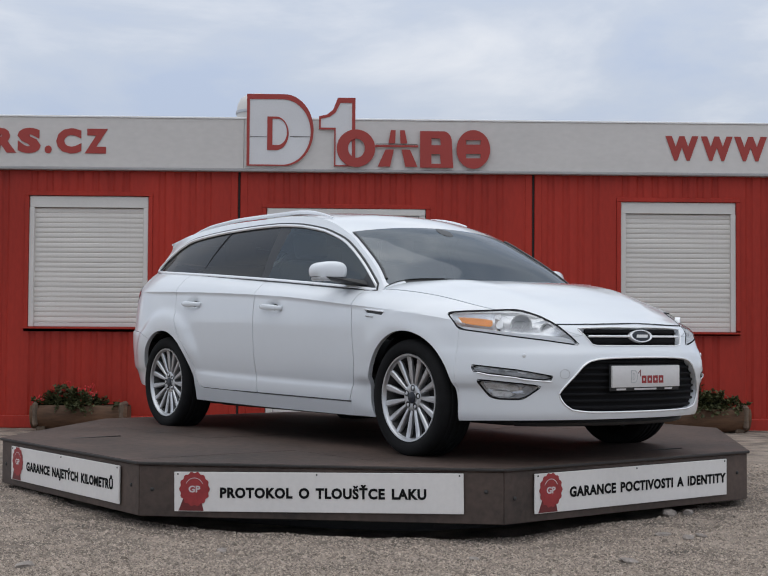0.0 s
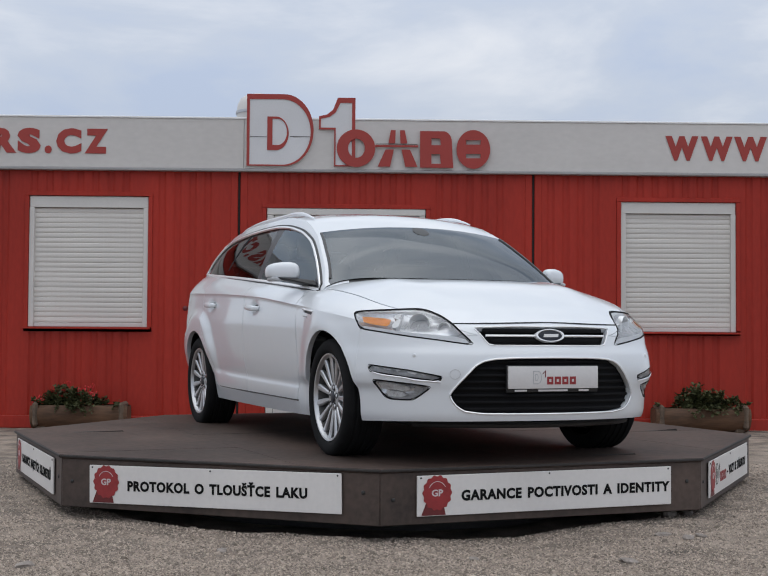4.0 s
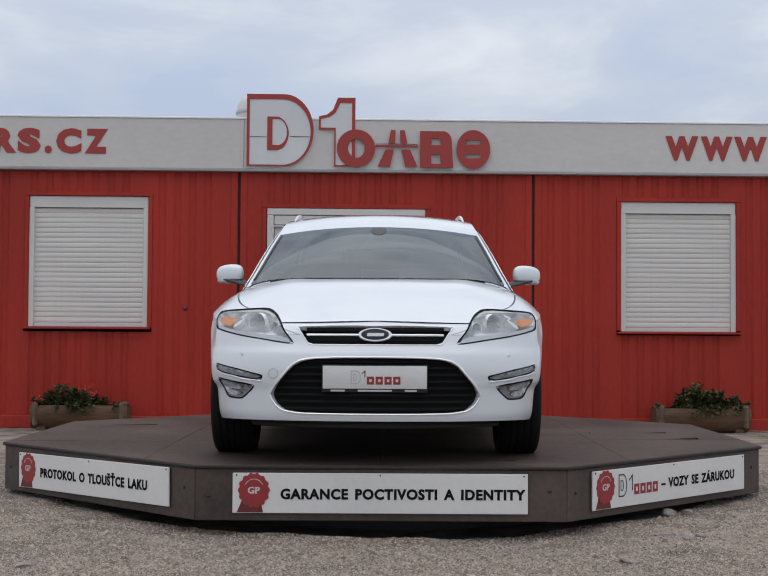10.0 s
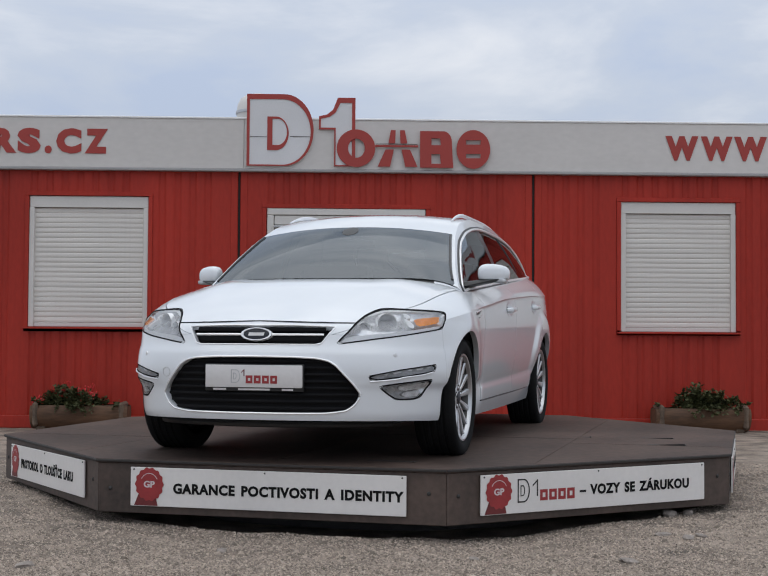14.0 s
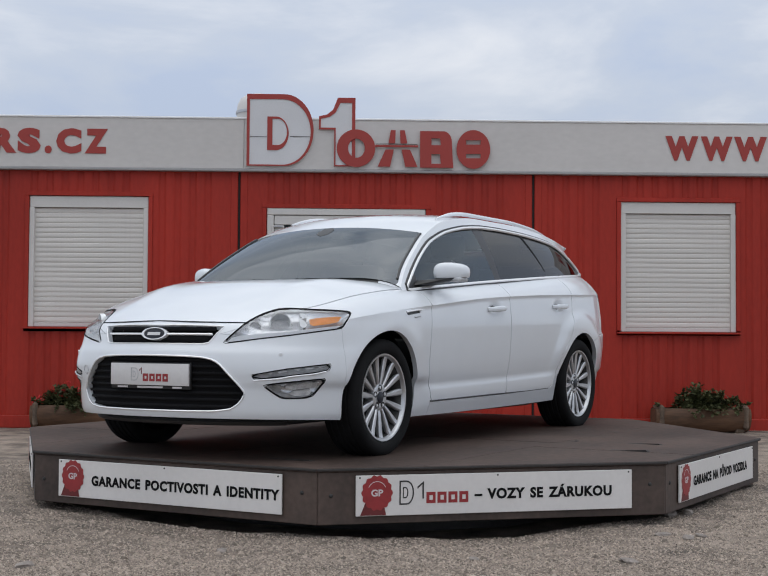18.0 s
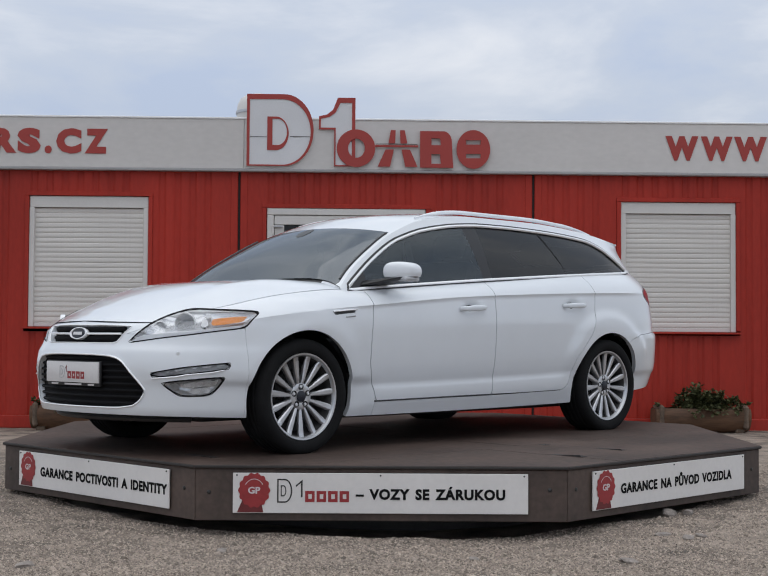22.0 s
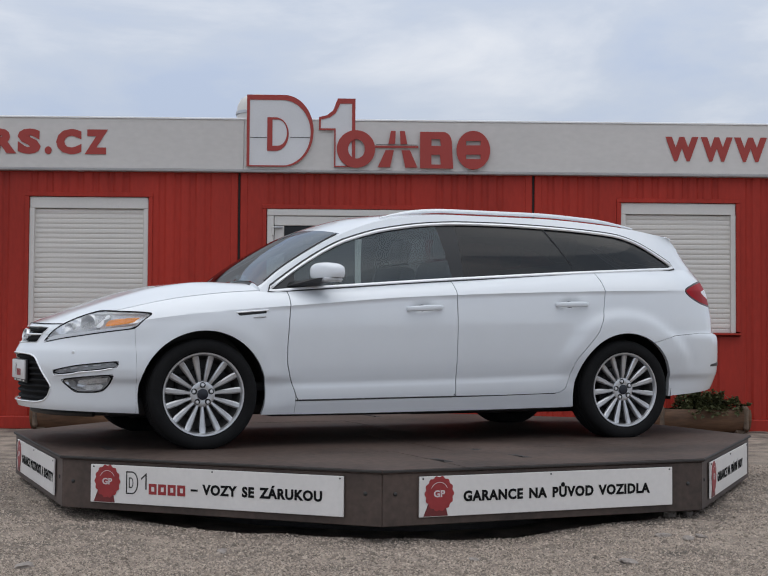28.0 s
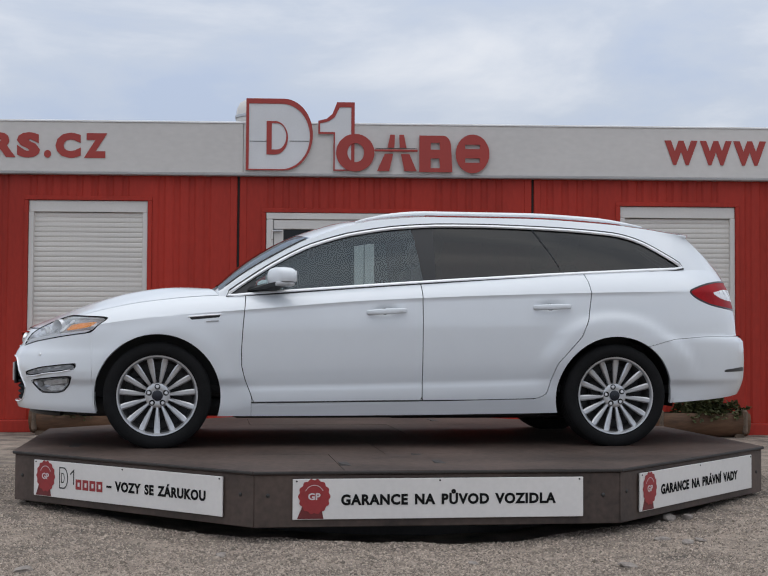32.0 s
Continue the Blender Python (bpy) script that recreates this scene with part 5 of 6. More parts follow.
for sgn in (1, -1):
    m = B["tail"] if sgn > 0 else mirrored(B["tail"])
    t = panel("tail_light", m, RED_LENS, car, "red tail light with a clear centre", 0.02)
    rim = split(m, inside(xz(m), TAIL) - 0.010)[1]
    panel("lamp_edge", pushed(rim, 0.0015), GLOSS_BLACK, t, "dark edge of the lamp", 0.003)
    core = [(-3.50, 0.975), (-3.62, 1.000), (-3.765, 1.000), (-3.765, 0.925), (-3.64, 0.930), (-3.56, 0.945)]
    panel("clear_centre", pushed(split(m, inside(xz(m), core))[0], 0.002), REFLECTOR, t, "clear reversing lens", 0.004)
for sgn in (1, -1):
    m = B["rear_bumper"] if sgn > 0 else mirrored(B["rear_bumper"])
    slot = [(-3.565, 0.468), (-3.60, 0.487), (-3.80, 0.500), (-3.80, 0.472)]
    panel("bumper_slot", pushed(split(m, np.minimum(inside(xz(m), slot), np.abs(m[0][:, 1]) - 0.45))[0], 0.002), TRIM, car, "dark slot in the rear bumper", 0.004)
    m = B["vent"] if sgn > 0 else mirrored(B["vent"])
    v = panel("wing_vent", pushed(m, -0.006), TRIM, car, "black side vent with a chrome blade", 0.0)
    pts = [(x, y * sgn + 0.004 * sgn, z) for x, y, z in drop(BASE, [(-0.18, 0.795), (-0.25, 0.801), (-0.32, 0.807), (-0.376, 0.811)], 1)]
    shape("vent_blade", tube(pts, 0.005, 6), CHROME, v)
    pts = [(x, (y + 0.001) * sgn, z) for x, y, z in drop(BASE, [(-0.285, 0.767), (-0.36, 0.773)], 1)]
    shape("wing_badge", tube(pts, 0.0045, 6), LAMP_GREY, car, "small grey badge bar below the vent")

# dark joint along the front edge of the bonnet
P = B["hood"][0]
lead = P[np.abs(0.845 - 0.10 * (np.abs(P[:, 1]) / 0.47) ** 2.2 - P[:, 0] - 0.0042) < 0.0015]
lead = lead[np.argsort(lead[:, 1])]
lead = [tuple(p) for p in lead[::max(1, len(lead) // 24)]]
line = [(x + 0.003, -y, z - 0.001) for x, y, z in lead[::-1] if y > 0.01] + [(x + 0.003, y, z - 0.001) for x, y, z in lead]
shape("bonnet_joint", tube(line, 0.0026, 6), GRILLE, car, "dark joint along the bonnet's front edge")
shape("tow_eye_cover", tube([(x + 0.001, y, z) for x, y, z in drop(FULL, arc(-0.515, 0.468, 0.024, 0.024, 0, 345, 22), 0)], 0.0012, 5, True), LAMP_GREY, car, "round tow eye cover")
# parking sensors
for y, z in ((0.686, 0.562), (-0.686, 0.562)):
    x = drop(FULL, [(y, z)], 0)[0][0] + 0.0015
    shape("parking_sensor", lathe([(0.0005, 0.004), (0.010, 0.003), (0.011, -0.002)], 14), SATIN, car, "", Matrix.Translation((x, y, z)) @ Vector((0.75, y / 0.686 * 0.66, 0)).to_track_quat("Y", "Z").to_matrix().to_4x4())


# ---------- the car: face ----------
def grille(name, label, recess):
    M = joined(B[name], mirrored(B[name]))
    return panel(name + "_grille", pushed(M, -recess), GRILLE, car, label, 0)


fine_loop = lambda loop, n=5: smooth_loop(loop, n, 0.55)
gu = grille("upper", "black upper grille with chrome strips", 0.045)
up_loop = fine_loop(UPPER, 4)
shape("chrome_surround", tube([(x + 0.002, y, z) for x, y, z in drop(FULL, up_loop, 0)], 0.003, 6, True), CHROME, gu)
for z in (0.690, 0.640):
    half = 0.39 - (0.713 - z) * 0.60
    line = drop(FULL, [(y, z) for y in np.linspace(-half + 0.03, half - 0.03, 15)], 0)
    shape("slat", tube([(x - 0.020, y, z) for x, y, z in line], 0.012, 6, flat=0.6), GRILLE, gu)
half = 0.345
for a, b in ((-half, -0.085), (0.085, half)):
    line = drop(FULL, [(y, 0.664) for y in np.linspace(a, b, 9)], 0)
    shape("chrome_strip", tube([(x - 0.004, y, z) for x, y, z in line], 0.0065, 6), CHROME, gu)
gl = grille("lower", "black lower grille with a chrome surround", 0.032)
shape("chrome_surround", tube([(x + 0.001, y, z) for x, y, z in drop(FULL, fine_loop(LOWER, 4), 0)], 0.0052, 6, True), CHROME, gl)
for k in range(8):
    z = 0.292 + k * 0.034
    half = float(np.interp(z, [0.267, 0.281, 0.306, 0.336, 0.366, 0.418, 0.508, 0.534, 0.554], [0.36, 0.45, 0.49, 0.51, 0.52, 0.488, 0.41, 0.36, 0.2])) - 0.012
    line = drop(FULL, [(y, z) for y in np.linspace(-half, half, 17)], 0)
    shape("slat", tube([(x - 0.027, y, z) for x, y, z in line], 0.009, 6, flat=1.3), GRILLE, gl)
# oval badge
badge = tagged(shape("badge", lathe([(0.0005, 0.010), (0.6, 0.010), (0.86, 0.007), (0.9, 0.004)], 36), BADGE_DARK, car, "dark oval badge with a silver rim", Matrix.Translation((0.879, 0, 0.664)) @ pose(0, 0, 0, 15, 0, -90) @ Matrix.Diagonal((0.083, 1, 0.034, 1))))
shape("badge_rim", lathe([(0.80, 0.008), (0.84, 0.013), (0.96, 0.013), (1.0, 0.006), (1.0, -0.008)], 40), CHROME, badge, "", Matrix.Translation((0.879, 0, 0.664)) @ pose(0, 0, 0, 15, 0, -90) @ Matrix.Diagonal((0.086, 1, 0.035, 1)))
shape("badge_mark", slab([(-0.042, -0.008), (0.042, -0.008), (0.046, 0.008), (-0.038, 0.008)], 0.002), CHROME, badge, "", Matrix.Translation((0.894, 0, 0.666)) @ pose(0, 0, 0, 0, 0, 90))
# dealer plate
plate = block("number_plate", (0.922, 0, 0.4525), (0.012, 0.52, 0.114), PLATE_FACE, bevel=0.003, label="white dealer plate with a red and grey mark")
block("plate_holder", (0.910, 0, 0.446), (0.014, 0.53, 0.138), TRIM, plate, 0.004)
front = Matrix.Translation((0.9285, 0, 0.4525)) @ pose(0, 0, 0, 0, 0, 90)


def on_plate(name, loop, mat, holes=()):
    me = slab(loop, 0.0008, holes)
    me.transform(Matrix.Translation((0, -0.0008, 0)))
    shape(name, me, mat, plate, "", front)


def dshape(cx, cz, rx, rz):
    return [(cx - rx, cz + rz), (cx - rx, cz - rz)] + arc(cx, cz, rx, rz, -90, 90, 12)


on_plate("mark_outline", dshape(-0.095, 0.0, 0.025, 0.034), LAMP_GREY, [dshape(-0.095, 0.0, 0.021, 0.030)[::-1]])
on_plate("mark_core", dshape(-0.099, 0.0, 0.009, 0.017), LAMP_GREY, [dshape(-0.099, 0.0, 0.006, 0.013)[::-1]])
on_plate("mark_step", [(-0.066, 0.020), (-0.047, 0.038), (-0.047, 0.0), (-0.052, 0.0), (-0.052, 0.028), (-0.066, 0.014)], SEAL_DARK)
for i in range(4):
    a = -0.040 + i * 0.044
    on_plate("mark_block", [(a, -0.036), (a + 0.036, -0.036), (a + 0.036, 0.004), (a, 0.004)], SEAL_RED, [[(a + 0.012, -0.009), (a + 0.025, -0.009), (a + 0.025, -0.023), (a + 0.012, -0.023)]])
for y0, w in ((-0.22, 0.07), (-0.085, 0.17), (0.15, 0.06)):
    block("holder_bar", (0.918, y0 + w / 2, 0.386), (0.002, w, 0.010), PLATE_FACE, plate, 0.0005, seg=1)
# lower valance, wipers
front_edge = [RING[i, 0] for i in range(len(STN)) if RING[i, 0, 0] > 0.64]
lip = [(p[0] - 0.085, p[1] - 0.05, 0.208) for p in front_edge[:-1]]
shape("front_valance", tube(lip + [(p[0], -p[1], p[2]) for p in lip[::-1]], 0.018, 8), TRIM, car, "black lower valance")

# ---------- the car: glasshouse ----------
WS = windscreen()
ws_l = welded([(WS, True)])
ws = joined(ws_l, mirrored(ws_l))


def ws_border(P, w):
    u = np.clip((TOP_EDGE[IA, 0] - (P[:, 0] - 0.04 * (1 - (P[:, 1] / 0.7) ** 2))) / (TOP_EDGE[IA, 0] - WS_TOP), 0, 1)
    half = cant(TOP_EDGE[IA, 0] + (WS_TOP - TOP_EDGE[IA, 0]) * u)[:, 1]
    return np.minimum(half - np.abs(P[:, 1]) - w, P[:, 2] - 0.957)


clear = split(ws, ws_border(ws[0], 0.024))[0]
strip = split(ws_l, ws_border(ws_l[0], 0.024))[1]
screen = panel("windscreen", clear, SCREEN, car, "large raked windscreen", 0)
screen.visible_shadow = False
foot_strip, strip = split(strip, np.minimum(ws_border(strip[0] * (1, 1, 0) + (0, 0, 9), 0.024), 0.957 - strip[0][:, 2]))
both_sides("pillar_edge", strip, PAINT, "white windscreen pillar edge", 0)
both_sides("glass_foot", foot_strip, GLOSS_BLACK, "black printed foot of the windscreen", 0)
for s in (1, -1):
    line = []
    for u in np.linspace(0.10, 0.97, 16):
        c = cant(TOP_EDGE[IA, 0] + (WS_TOP - TOP_EDGE[IA, 0]) * u)
        line.append((c[0] + 0.012, s * (c[1] - 0.027), c[2] + 0.003))
    shape("screen_seal", tube(line, 0.0095, 6), GLOSS_BLACK, screen, "black windscreen seal")
rear_edge, glass_edge = hood_patch(30)[0], windscreen()[0]
sc_l = welded([(np.array([rear_edge + (-0.004, 0, -0.009), (rear_edge + glass_edge) / 2 + (0, 0, -0.018), glass_edge + (-0.004, 0, -0.006)]), True)])
scuttle_mid, scuttle_end = split(sc_l, 0.64 - sc_l[0][:, 1])
panel("scuttle", joined(scuttle_mid, mirrored(scuttle_mid)), TRIM, car, "black scuttle panel below the windscreen", 0.01)
both_sides("scuttle_corner", scuttle_end, PAINT, "white corner beside the scuttle", 0.01)
for s, a, b in ((1, 0.60, 0.02), (-1, 0.10, 0.62)):
    pts = []
    for t in np.linspace(0, 1, 10):
        y = (b + (a - b) * t) * s if s > 0 else -(a + (b - a) * t)
        r = y / 0.74
        pts.append((TOP_EDGE[IA, 0] + 0.02 * (1 - r * r) - 0.010, y, TOP_EDGE[IA, 2] + 0.062 * (1 - abs(r * 0.98) ** 7) + 0.004))
    shape("wiper_blade", tube(pts, 0.0045, 6), TRIM, car, "black wiper blade resting low on the glass")

# dark oval added on the glass for the mirror that the reflection hides
patch = split(ws, 0.040 - np.hypot(ws[0][:, 1] * 0.8, (ws[0][:, 2] - 1.315) * 1.3))[0]
panel("sensor_patch", pushed(patch, 0.0015), PATCH, screen, "dark oval added on the glass in place of the mirror behind", 0)
roof_l = welded([(roof_patch(), True)])
panel("roof", joined(roof_l, mirrored(roof_l)), PAINT, car, "white roof panel", 0)
lin = pushed(joined(roof_l, mirrored(roof_l)), -0.035)
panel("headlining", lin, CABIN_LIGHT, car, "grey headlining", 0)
tail_l = welded([(tail_patch(), False)])
tail = joined(tail_l, mirrored(tail_l))
inn, rim = split(tail, np.minimum(np.minimum(1.36 - tail[0][:, 2], tail[0][:, 2] - 1.09), 0.55 - np.abs(tail[0][:, 1])))
panel("tailgate_frame", rim, PAINT, car, "white tailgate frame", 0)
panel("rear_screen", inn, PRIVACY, car, "dark rear screen", 0)
tail_row = roof_patch()[-1]
reach = 0.30 + 0.70 * (1 - np.linspace(1, 0, len(tail_row)) ** 4)
sp = np.array([[p + np.array((dx * k, 0, dz * k)) for p, k in zip(tail_row, reach)] for dx, dz in ((0.03, 0.004), (-0.03, 0.003), (-0.075, -0.010), (-0.073, -0.034), (0.0, -0.05))])
sp = np.concatenate([np.repeat(sp[:, :1].mean(0, keepdims=True), len(sp), 0), sp], 1)
sp_l = welded([(sp, False)])
panel("roof_spoiler", joined(sp_l, mirrored(sp_l)), PAINT, car, "white roof spoiler", 0)

DLO = [(-0.414, 0.930), (-0.52, 1.012), (-0.657, 1.103), (-0.79, 1.180), (-0.93, 1.247), (-1.16, 1.318), (-1.438, 1.365), (-1.715, 1.386), (-2.05, 1.389), (-2.375, 1.381), (-2.65, 1.368), (-2.88, 1.349), (-2.99, 1.325), (-3.086, 1.288), (-3.21, 1.218), (-3.325, 1.138), (-3.10, 1.118), (-2.75, 1.097), (-2.375, 1.074), (-1.90, 1.042), (-1.417, 1.008), (-0.90, 0.968), (-0.60, 0.944)]
gs = welded([(glass_side(), False)])
pane_all, surround = split(gs, inside(xz(gs), DLO))
both_sides("window_surround", surround, PAINT, "white roof edge and pillars", 0.014)
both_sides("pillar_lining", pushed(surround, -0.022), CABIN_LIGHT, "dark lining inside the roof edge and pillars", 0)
trimline = smooth_loop(DLO, 3, 0.3)
trim3 = drop(gs, trimline, 1)
mid_dlo = np.array([-1.85, 1.15])
away = np.roll(trimline, -1, 0) - np.roll(trimline, 1, 0)
away = np.stack([away[:, 1], -away[:, 0]], 1) / np.maximum(np.linalg.norm(away, axis=1), 1e-6)[:, None]
away *= np.where(((trimline - mid_dlo) * away).sum(1) > 0, 1, -1)[:, None]
seal3 = drop(gs, trimline + away * 0.0105, 1)
for s in (1, -1):
    shape("window_trim", tube([(x, s * (y + 0.004), z) for x, y, z in trim3], 0.0105, 6, True), CHROME, car, "chrome strip round the side windows")
    shape("window_seal", tube([(x, s * (y + 0.001), z) for x, y, z in seal3], 0.0085, 6, True), TRIM, car, "black seal round the chrome")
PANES = [("sail_panel", [(-0.30, 0.8), (-0.30, 1.5), (-0.585, 1.5), (-0.585, 0.8)], GLOSS_BLACK), ("front_side_window", [(-0.585, 0.8), (-0.585, 1.5), (-1.555, 1.5), (-1.568, 1.361), (-1.625, 1.019), (-1.63, 0.8)], SIDE_GLASS),
         ("door_pillar", [(-1.555, 1.5), (-1.568, 1.361), (-1.625, 1.019), (-1.63, 0.8), (-1.70, 0.8), (-1.705, 1.5)], GLOSS_BLACK), ("rear_side_window", [(-1.705, 1.5), (-1.70, 0.8), (-2.52, 0.8), (-2.515, 1.08), (-2.464, 1.179), (-2.40, 1.28), (-2.335, 1.38), (-2.28, 1.5)], PRIVACY),
         ("quarter_window", [(-2.282, 1.5), (-2.337, 1.38), (-2.402, 1.28), (-2.466, 1.179), (-2.517, 1.08), (-2.522, 0.8), (-4.0, 0.8), (-4.0, 1.5)], PRIVACY)]
for name, poly, mat in PANES:
    piece = pushed(split(pane_all, inside(xz(pane_all), poly))[0], -0.006)
    obs = both_sides(name, piece, mat, "", 0)
    if mat in (SIDE_GLASS, PRIVACY):
        for o in obs:
            o.visible_shadow = False
bar3 = drop(gs, [(-2.345, 1.372), (-2.375, 1.325), (-2.41, 1.27), (-2.445, 1.212), (-2.47, 1.172), (-2.495, 1.125)], 1)
for s in (1, -1):
    shape("window_divider", tube([(x, s * (y - 0.006), z) for x, y, z in bar3], [0.007, 0.0075, 0.007, 0.006, 0.0045, 0.003], 6, flat=0.5), GLOSS_BLACK, car, "dark bar between the rear windows")
# roof rails
for s in (1, -1):
    path = []
    for t in np.linspace(0, 1, 26):
        x = -1.22 - 1.90 * t
        c = cant(x)
        lift = 0.012 * min(1, t / 0.10, (1 - t) / 0.16) ** 0.7
        path.append((x, s * (c[1] - 0.055), c[2] + 0.017 + lift))
    shape("roof_rail", tube(path, [0.0135 * min(1, 0.35 + k / 5, 0.35 + (25 - k) / 6) for k in range(26)], 8, flat=1.0), SATIN, car, "satin silver roof rail")
# mirrors
for s in (1, -1):
    vs, fs, nu, nv = [], [], 20, 12
    for i in range(nu):
        a = 2 * math.pi * i / nu
        for k in range(nv + 1):
            b = math.pi * (k / nv - 0.5)
            cx, sx = math.cos(a), math.sin(a)
            p = lambda v, e: math.copysign(abs(v) ** e, v)
            X, Y, Z = p(math.cos(b), 0.50) * p(cx, 0.7), p(math.cos(b), 0.50) * p(sx, 0.5), p(math.sin(b), 0.80)
            Z = max(Z, -0.62)
            taper = 1 - 0.18 * (Y > 0) * Y
            vs.append((-0.745 + 0.070 * X * (1 if X > 0 else 0.7) - 0.045 * Y, s * (0.922 + 0.090 * Y), 1.040 + 0.060 * Z * taper))
    fs = [(i * (nv + 1) + k, ((i + 1) % nu) * (nv + 1) + k, ((i + 1) % nu) * (nv + 1) + k + 1, i * (nv + 1) + k + 1) for i in range(nu) for k in range(nv)]
    if s < 0:
        fs = [f[::-1] for f in fs]
    mir = shape("door_mirror", from_arrays("door_mirror", vs, fs), PAINT, car, "white door mirror on a black foot")
    bm = bmesh.new()
    for x, y, z in ((-0.80, 0.955, 1.006), (-0.69, 0.965, 1.006), (-0.80, 0.86, 1.006), (-0.69, 0.86, 1.006), (-0.775, 0.94, 0.992), (-0.70, 0.94, 0.990), (-0.72, 0.86, 0.975), (-0.55, 0.775, 0.985), (-0.52, 0.775, 0.952), (-0.70, 0.775, 0.952), (-0.72, 0.775, 0.990)):
        bm.verts.new((x, y * s, z))
    bmesh.ops.convex_hull(bm, input=bm.verts[:])
    bmesh.ops.bevel(bm, geom=bm.edges[:], offset=0.005, segments=1, affect="EDGES")
    foot = bpy.data.meshes.new("mirror_foot")
    bm.to_mesh(foot)
    bm.free()
    shape("mirror_foot", foot, TRIM, mir, "black wedge that carries the mirror")
    block("mirror_glass", (0, 0, 0), (0.006, 0.135, 0.066), CHROME, mir, 0.002, m=Matrix.Translation((-0.792, s * 0.922, 1.042)) @ pose(0, 0, 0, 0, 0, s * 26))
    block("mirror_indicator", (-0.752, s * 0.958, 0.996), (0.115, 0.08, 0.026), LAMP_GREY, mir, 0.011)
# door handles
for key, (x0, x1, z0, z1) in GRIPS.items():
    for o, s in zip(doors[key], (1, -1)):
        ends = drop(BASE, [(x0, z0), (x1, z1)], 1)
        y = ends[0][1]
        pts = [(x0 + (x1 - x0) * t, s * (y + 0.027 * min(1, t / 0.12, (1 - t) / 0.12) ** 0.5), z0 + (z1 - z0) * t) for t in np.linspace(0, 1, 14)]
        h = shape("door_handle", tube(pts, [0.014 + 0.004 * math.sin(math.pi * k / 13) for k in range(14)], 8, flat=0.8), PAINT, o, "white door handle")
for s in (1, -1):
    sill = [(x, s * (float(side_y(np.array([x]), np.array([0.28]))[0]) + 0.0015), 0.2805 + 0.0115 * (-0.57 - x)) for x in np.linspace(-0.56, -2.36, 14)]
    shape("sill_seal", tube(sill, 0.0048, 5), TRIM, car, "black joint above the sill")

# ---------- the car: underside, cabin ----------
block("underbody", (-1.35, 0, 0.245), (3.7, 1.20, 0.12), TRIM, bevel=0.03, label="black underbody")
block("sill_structure", (-1.42, 0, 0.222), (1.95, 1.42, 0.09), TRIM, bevel=0.03, label="black floor between the wheels")
# two slabs added low under the car to darken the deck beneath it
block("undertray", (0.19, 0, 0.205), (0.90, 1.06, 0.03), TRIM, bevel=0.012, label="black slab added under the engine to block light")
block("rear_tray", (-2.3, 0, 0.19), (1.7, 1.06, 0.05), TRIM, bevel=0.012, label="black slab added under the rear floor to block light")
block("engine_bay", (0.35, 0, 0.45), (0.85, 1.0, 0.40), TRIM, bevel=0.03, label="dark engine bay behind the grilles")
# added block: stops red light from the wall showing through the nose
block("bumper_beam", (0.47, 0, 0.45), (0.07, 1.38, 0.36), TRIM, bevel=0.015, label="black block added behind the front bumper against see-through")
for ax in (0.0, RA):
    for s in (1, -1):
        prof = [(0.392, 0.03), (0.40, 0.0), (0.40, -0.24), (0.01, -0.26)]
        vs, fs, seg = [], [], 26
        for i in range(seg + 1):
            a = radians(-9 + 198 * i / seg)
            for r, h in prof:
                vs.append((ax + r * math.cos(a), s * (0.80 + h), 0.314 + r * math.sin(a)))
        fs = [(i * 4 + k, i * 4 + k + 1, (i + 1) * 4 + k + 1, (i + 1) * 4 + k) for i in range(seg) for k in range(3)]
        shape("wheel_arch_liner", from_arrays("liner", vs, fs if s > 0 else [f[::-1] for f in fs]), TRIM, car, "black wheel arch liner")
block("cabin_floor", (-1.75, 0, 0.36), (3.2, 1.5, 0.05), CABIN_DARK, bevel=0.01)
dash = block("dashboard", (-0.62, 0, 0.80), (0.42, 1.42, 0.30), DASH, bevel=0.06, label="black soft dashboard")
block("cowl", (-0.36, 0, 0.905), (0.36, 1.40, 0.06), DASH, bevel=0.02, label="black cowl behind the windscreen")
wheel_m = Matrix.Translation((-1.02, 0.37, 0.86)) @ pose(0, 0, 0, 0, 24, -90)
shape("steering_wheel", lathe([(0.175 + 0.015 * math.cos(a), 0.015 * math.sin(a)) for a in [2 * math.pi * k / 10 for k in range(11)]], 32), DASH, car, "black steering wheel", wheel_m)
shape("steering_hub", lathe([(0.0005, -0.02), (0.07, -0.015), (0.08, 0.02), (0.0005, 0.04)], 20), DASH, car, "", wheel_m)


def seat(x, y, wide, name):
    b = block(name, (x, y, 0.56), (0.50, wide, 0.16), CABIN_DARK, bevel=0.05, label="dark grey cloth seat")
    m = Matrix.Translation((x - 0.24, y, 0.60)) @ pose(0, 0, 0, 0, -14, 0)
    block("backrest", (0, 0, 0.28), (0.13, wide, 0.58), CABIN_DARK, b, 0.05, m=m)
    for o in ((0,) if wide < 0.8 else (-0.38, 0.38)):
        block("headrest", (0, o, 0.68), (0.09, 0.25, 0.17), CABIN_DARK, b, 0.04, m=m)
    return b


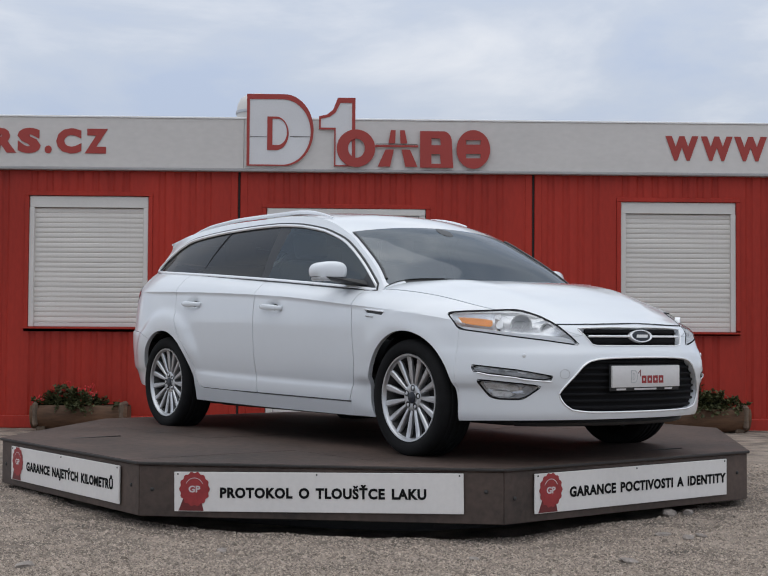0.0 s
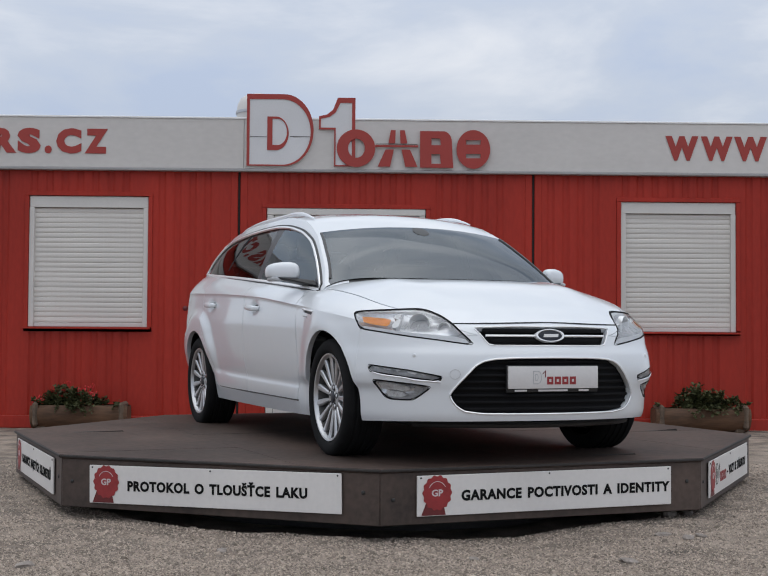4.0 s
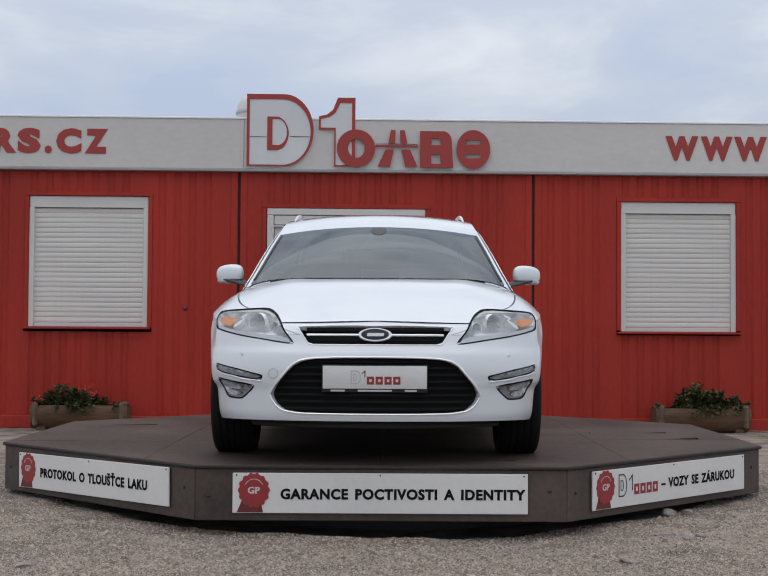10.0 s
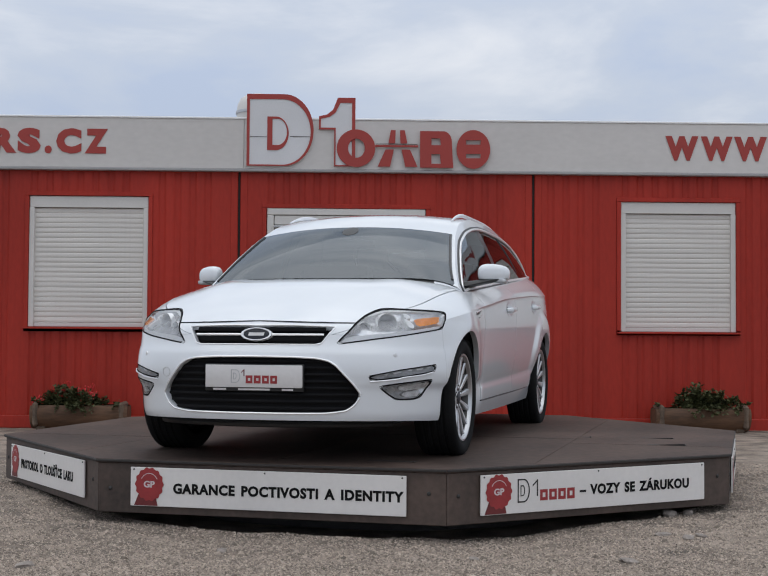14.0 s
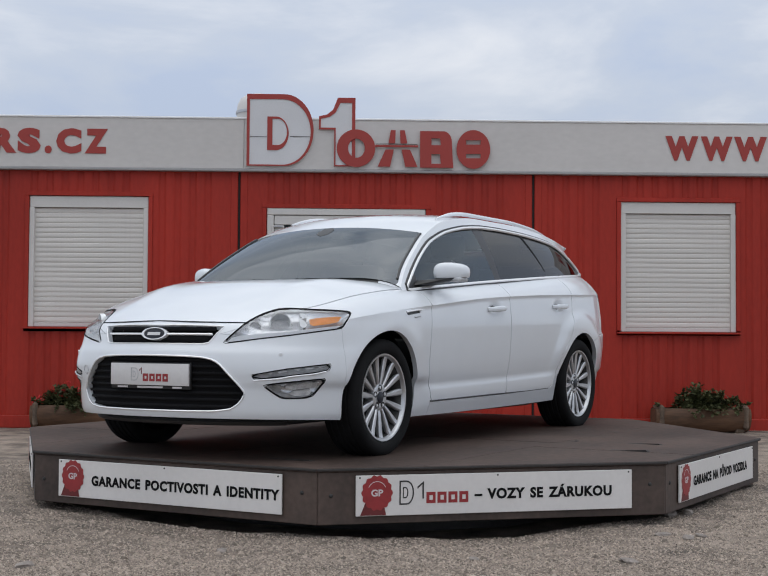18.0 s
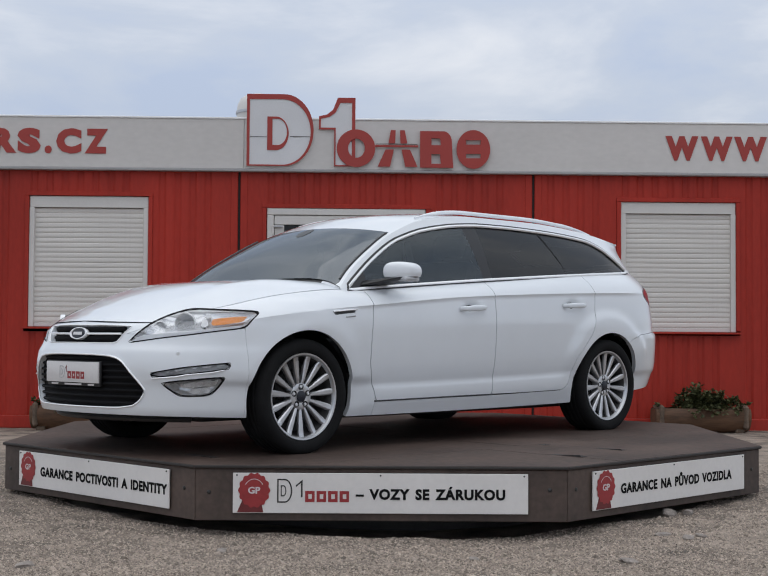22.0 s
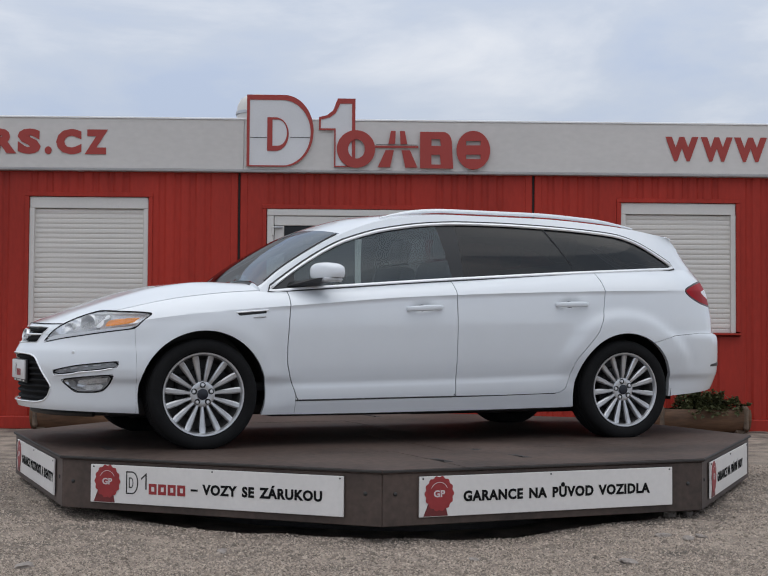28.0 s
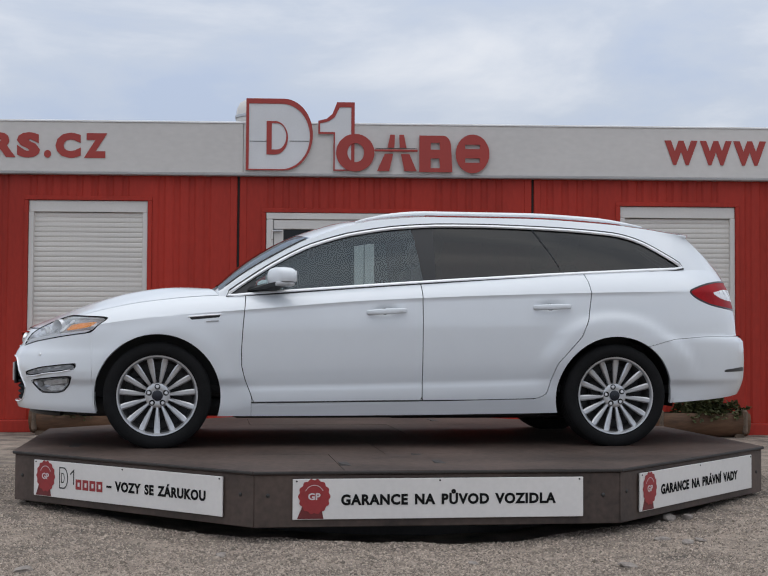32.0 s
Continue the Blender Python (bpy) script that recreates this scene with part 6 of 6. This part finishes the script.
for y in (0.37, -0.37):
    seat(-1.35, y, 0.50, "front_seat")
seat(-2.25, 0, 1.30, "rear_seat")
block("rear_mirror", (-0.98, 0.0, 1.245), (0.03, 0.20, 0.06), DASH, bevel=0.012, label="black interior mirror")
block("mirror_stem", (-0.93, 0.0, 1.300), (0.05, 0.07, 0.05), DASH, bevel=0.01, label="black sensor box at the windscreen")
block("load_floor", (-3.1, 0, 0.62), (1.2, 1.25, 0.04), CABIN_DARK, bevel=0.01, label="dark load floor")
block("load_cover", (-3.05, 0, 1.00), (1.0, 1.30, 0.02), CABIN_DARK, bevel=0.005, label="dark load cover")


# ---------- the car: wheels ----------
def tyre_mesh():
    pr = [(0.238, 0.088), (0.245, 0.102), (0.262, 0.112), (0.285, 0.1155), (0.304, 0.110), (0.316, 0.099), (0.3205, 0.085)]
    for g in (0.055, 0.018, -0.018, -0.055):
        pr += [(0.322, g + 0.010), (0.316, g + 0.006), (0.316, g - 0.006), (0.322, g - 0.010)]
    pr += [(0.3205, -0.085), (0.316, -0.099), (0.304, -0.110), (0.285, -0.1155), (0.262, -0.112), (0.245, -0.102), (0.238, -0.088)]
    return lathe(pr, 64)


def rim_mesh():
    return lathe([(0.236, 0.080), (0.242, 0.098), (0.240, 0.103), (0.232, 0.102), (0.226, 0.094), (0.222, 0.082)], 64)


def spoke_mesh():
    """One of fifteen slim spokes, from the hub out to the rim, along +x."""
    sec = [(0.066, 0.0085, 0.070, 0.030), (0.10, 0.0110, 0.075, 0.028), (0.15, 0.0155, 0.079, 0.024), (0.20, 0.0185, 0.083, 0.020), (0.232, 0.0165, 0.090, 0.016)]
    vs = []
    for r, w, y, d in sec:
        vs += [(r, y - d, -w), (r, y - 0.006, -w), (r, y, -w * 0.55), (r, y, w * 0.55), (r, y - 0.006, w), (r, y - d, w)]
    fs = [(6 * i + k, 6 * i + 6 + k, 6 * i + 6 + (k + 1) % 6, 6 * i + (k + 1) % 6) for i in range(len(sec) - 1) for k in range(6)]
    return from_arrays("spoke", vs, fs)


def build_wheel():
    w = empty("wheel")
    w.parent = car
    t = link("tyre", tyre_mesh(), TYRE, w, "black low-profile tyre", 40)
    r = link("rim", rim_mesh(), ALLOY, w, "silver multi-spoke alloy rim", 40)
    link("barrel", lathe([(0.222, 0.082), (0.212, 0.05), (0.205, 0.0), (0.21, -0.09)], 48), BARREL, r, "barrel dark with brake dust", 40)
    sp = spoke_mesh()
    sp.materials.append(ALLOY)
    for i in range(15):
        o = new("spoke", sp)
        o.parent, o.rotation_euler = r, (0, radians(24 * i + 18), 0)
    link("hub", lathe([(0.0005, 0.074), (0.034, 0.074), (0.036, 0.070), (0.062, 0.074), (0.074, 0.070), (0.078, 0.05), (0.078, 0.0)], 36), ALLOY, r, "", 30)
    link("hub_cap", lathe([(0.0005, 0.081), (0.024, 0.080), (0.032, 0.077), (0.033, 0.068)], 28), BADGE_DARK, r, "dark hub cap", 40)
    nut = lathe([(0.0005, 0.076), (0.007, 0.076), (0.009, 0.070), (0.009, 0.066)], 6)
    nut.materials.append(SATIN)
    well = lathe([(0.009, 0.0725), (0.0175, 0.0752), (0.0182, 0.070)], 14)
    well.materials.append(TRIM)
    for i in range(5):
        a = radians(90 + 72 * i)
        for nm, me in (("wheel_nut", nut), ("nut_well", well)):
            o = new(nm, me)
            o.parent, o.location = r, (0.053 * math.cos(a), 0, 0.053 * math.sin(a))
    link("brake_disc", lathe([(0.0005, 0.012), (0.145, 0.012), (0.150, 0.008), (0.150, -0.012), (0.0005, -0.012)], 36), BRAKE, w, "dull brake disc")
    link("back_plate", lathe([(0.0005, -0.03), (0.205, -0.03), (0.206, -0.04), (0.0005, -0.04)], 36), TRIM, w, "dark plate behind the brake")
    bm = boxed((0.11, 0.0, 0.05), (0.07, 0.07, 0.13), 0.012)
    part("brake_caliper", bm, BRAKE, w)
    return w


first = build_wheel()
first.matrix_basis = CAR_M @ pose(0, 0.788, 0.322)
copy_thing(first, CAR_M @ pose(RA, 0.788, 0.322, 0, 10, 0))
copy_thing(first, CAR_M @ pose(0, -0.788, 0.322, 0, -7, 180))
copy_thing(first, CAR_M @ pose(RA, -0.788, 0.322, 0, 15, 180))

# ---------- motion ----------
TURN = [(0, 36.65), (0.5, 34.84), (1, 32.95), (1.5, 31.16), (2, 29.30), (2.5, 27.50), (3, 25.63), (3.5, 23.89), (5.5, 16.32), (6, 14.35), (6.5, 12.54), (7, 10.73), (7.5, 8.97), (8, 6.97), (8.5, 5.05), (9, 3.16), (9.5, 1.46), (10, -0.29), (10.5, -2.08), (11, -4.12), (11.5, -6.04), (12, -7.94), (12.5, -9.64), (13, -11.37), (13.5, -13.20), (14, -15.23), (14.5, -17.10), (16.5, -24.40), (17, -26.39), (17.5, -28.28), (18, -30.13), (18.5, -31.92), (19, -33.89), (19.5, -35.83), (20, -37.78), (20.5, -39.57), (21, -41.43), (21.5, -43.32), (22, -45.25), (22.5, -47.08), (23, -48.93), (23.5, -50.74), (24, -52.73), (24.5, -54.47), (25, -56.40), (25.5, -58.30), (27.5, -65.68), (28, -67.64), (28.5, -69.58), (29, -71.27), (29.5, -73.10), (30, -75.11), (30.5, -77.14), (31, -78.99), (31.5, -80.81), (32, -82.61)]


LEAN = pose(0, 0, 0.008, 0.2)   # the table stands a little out of level on the yard


def motions():
    """The table turns on its axis and carries the car round with it."""
    walk(turntable, [(t, LEAN @ pose(0, 0, 0, 0, 0, a)) for t, a in TURN])
    walk(car, [(t, pose(0, 0, TOP_Z + 0.003, 0, 0, a)) for t, a in TURN])


motions()
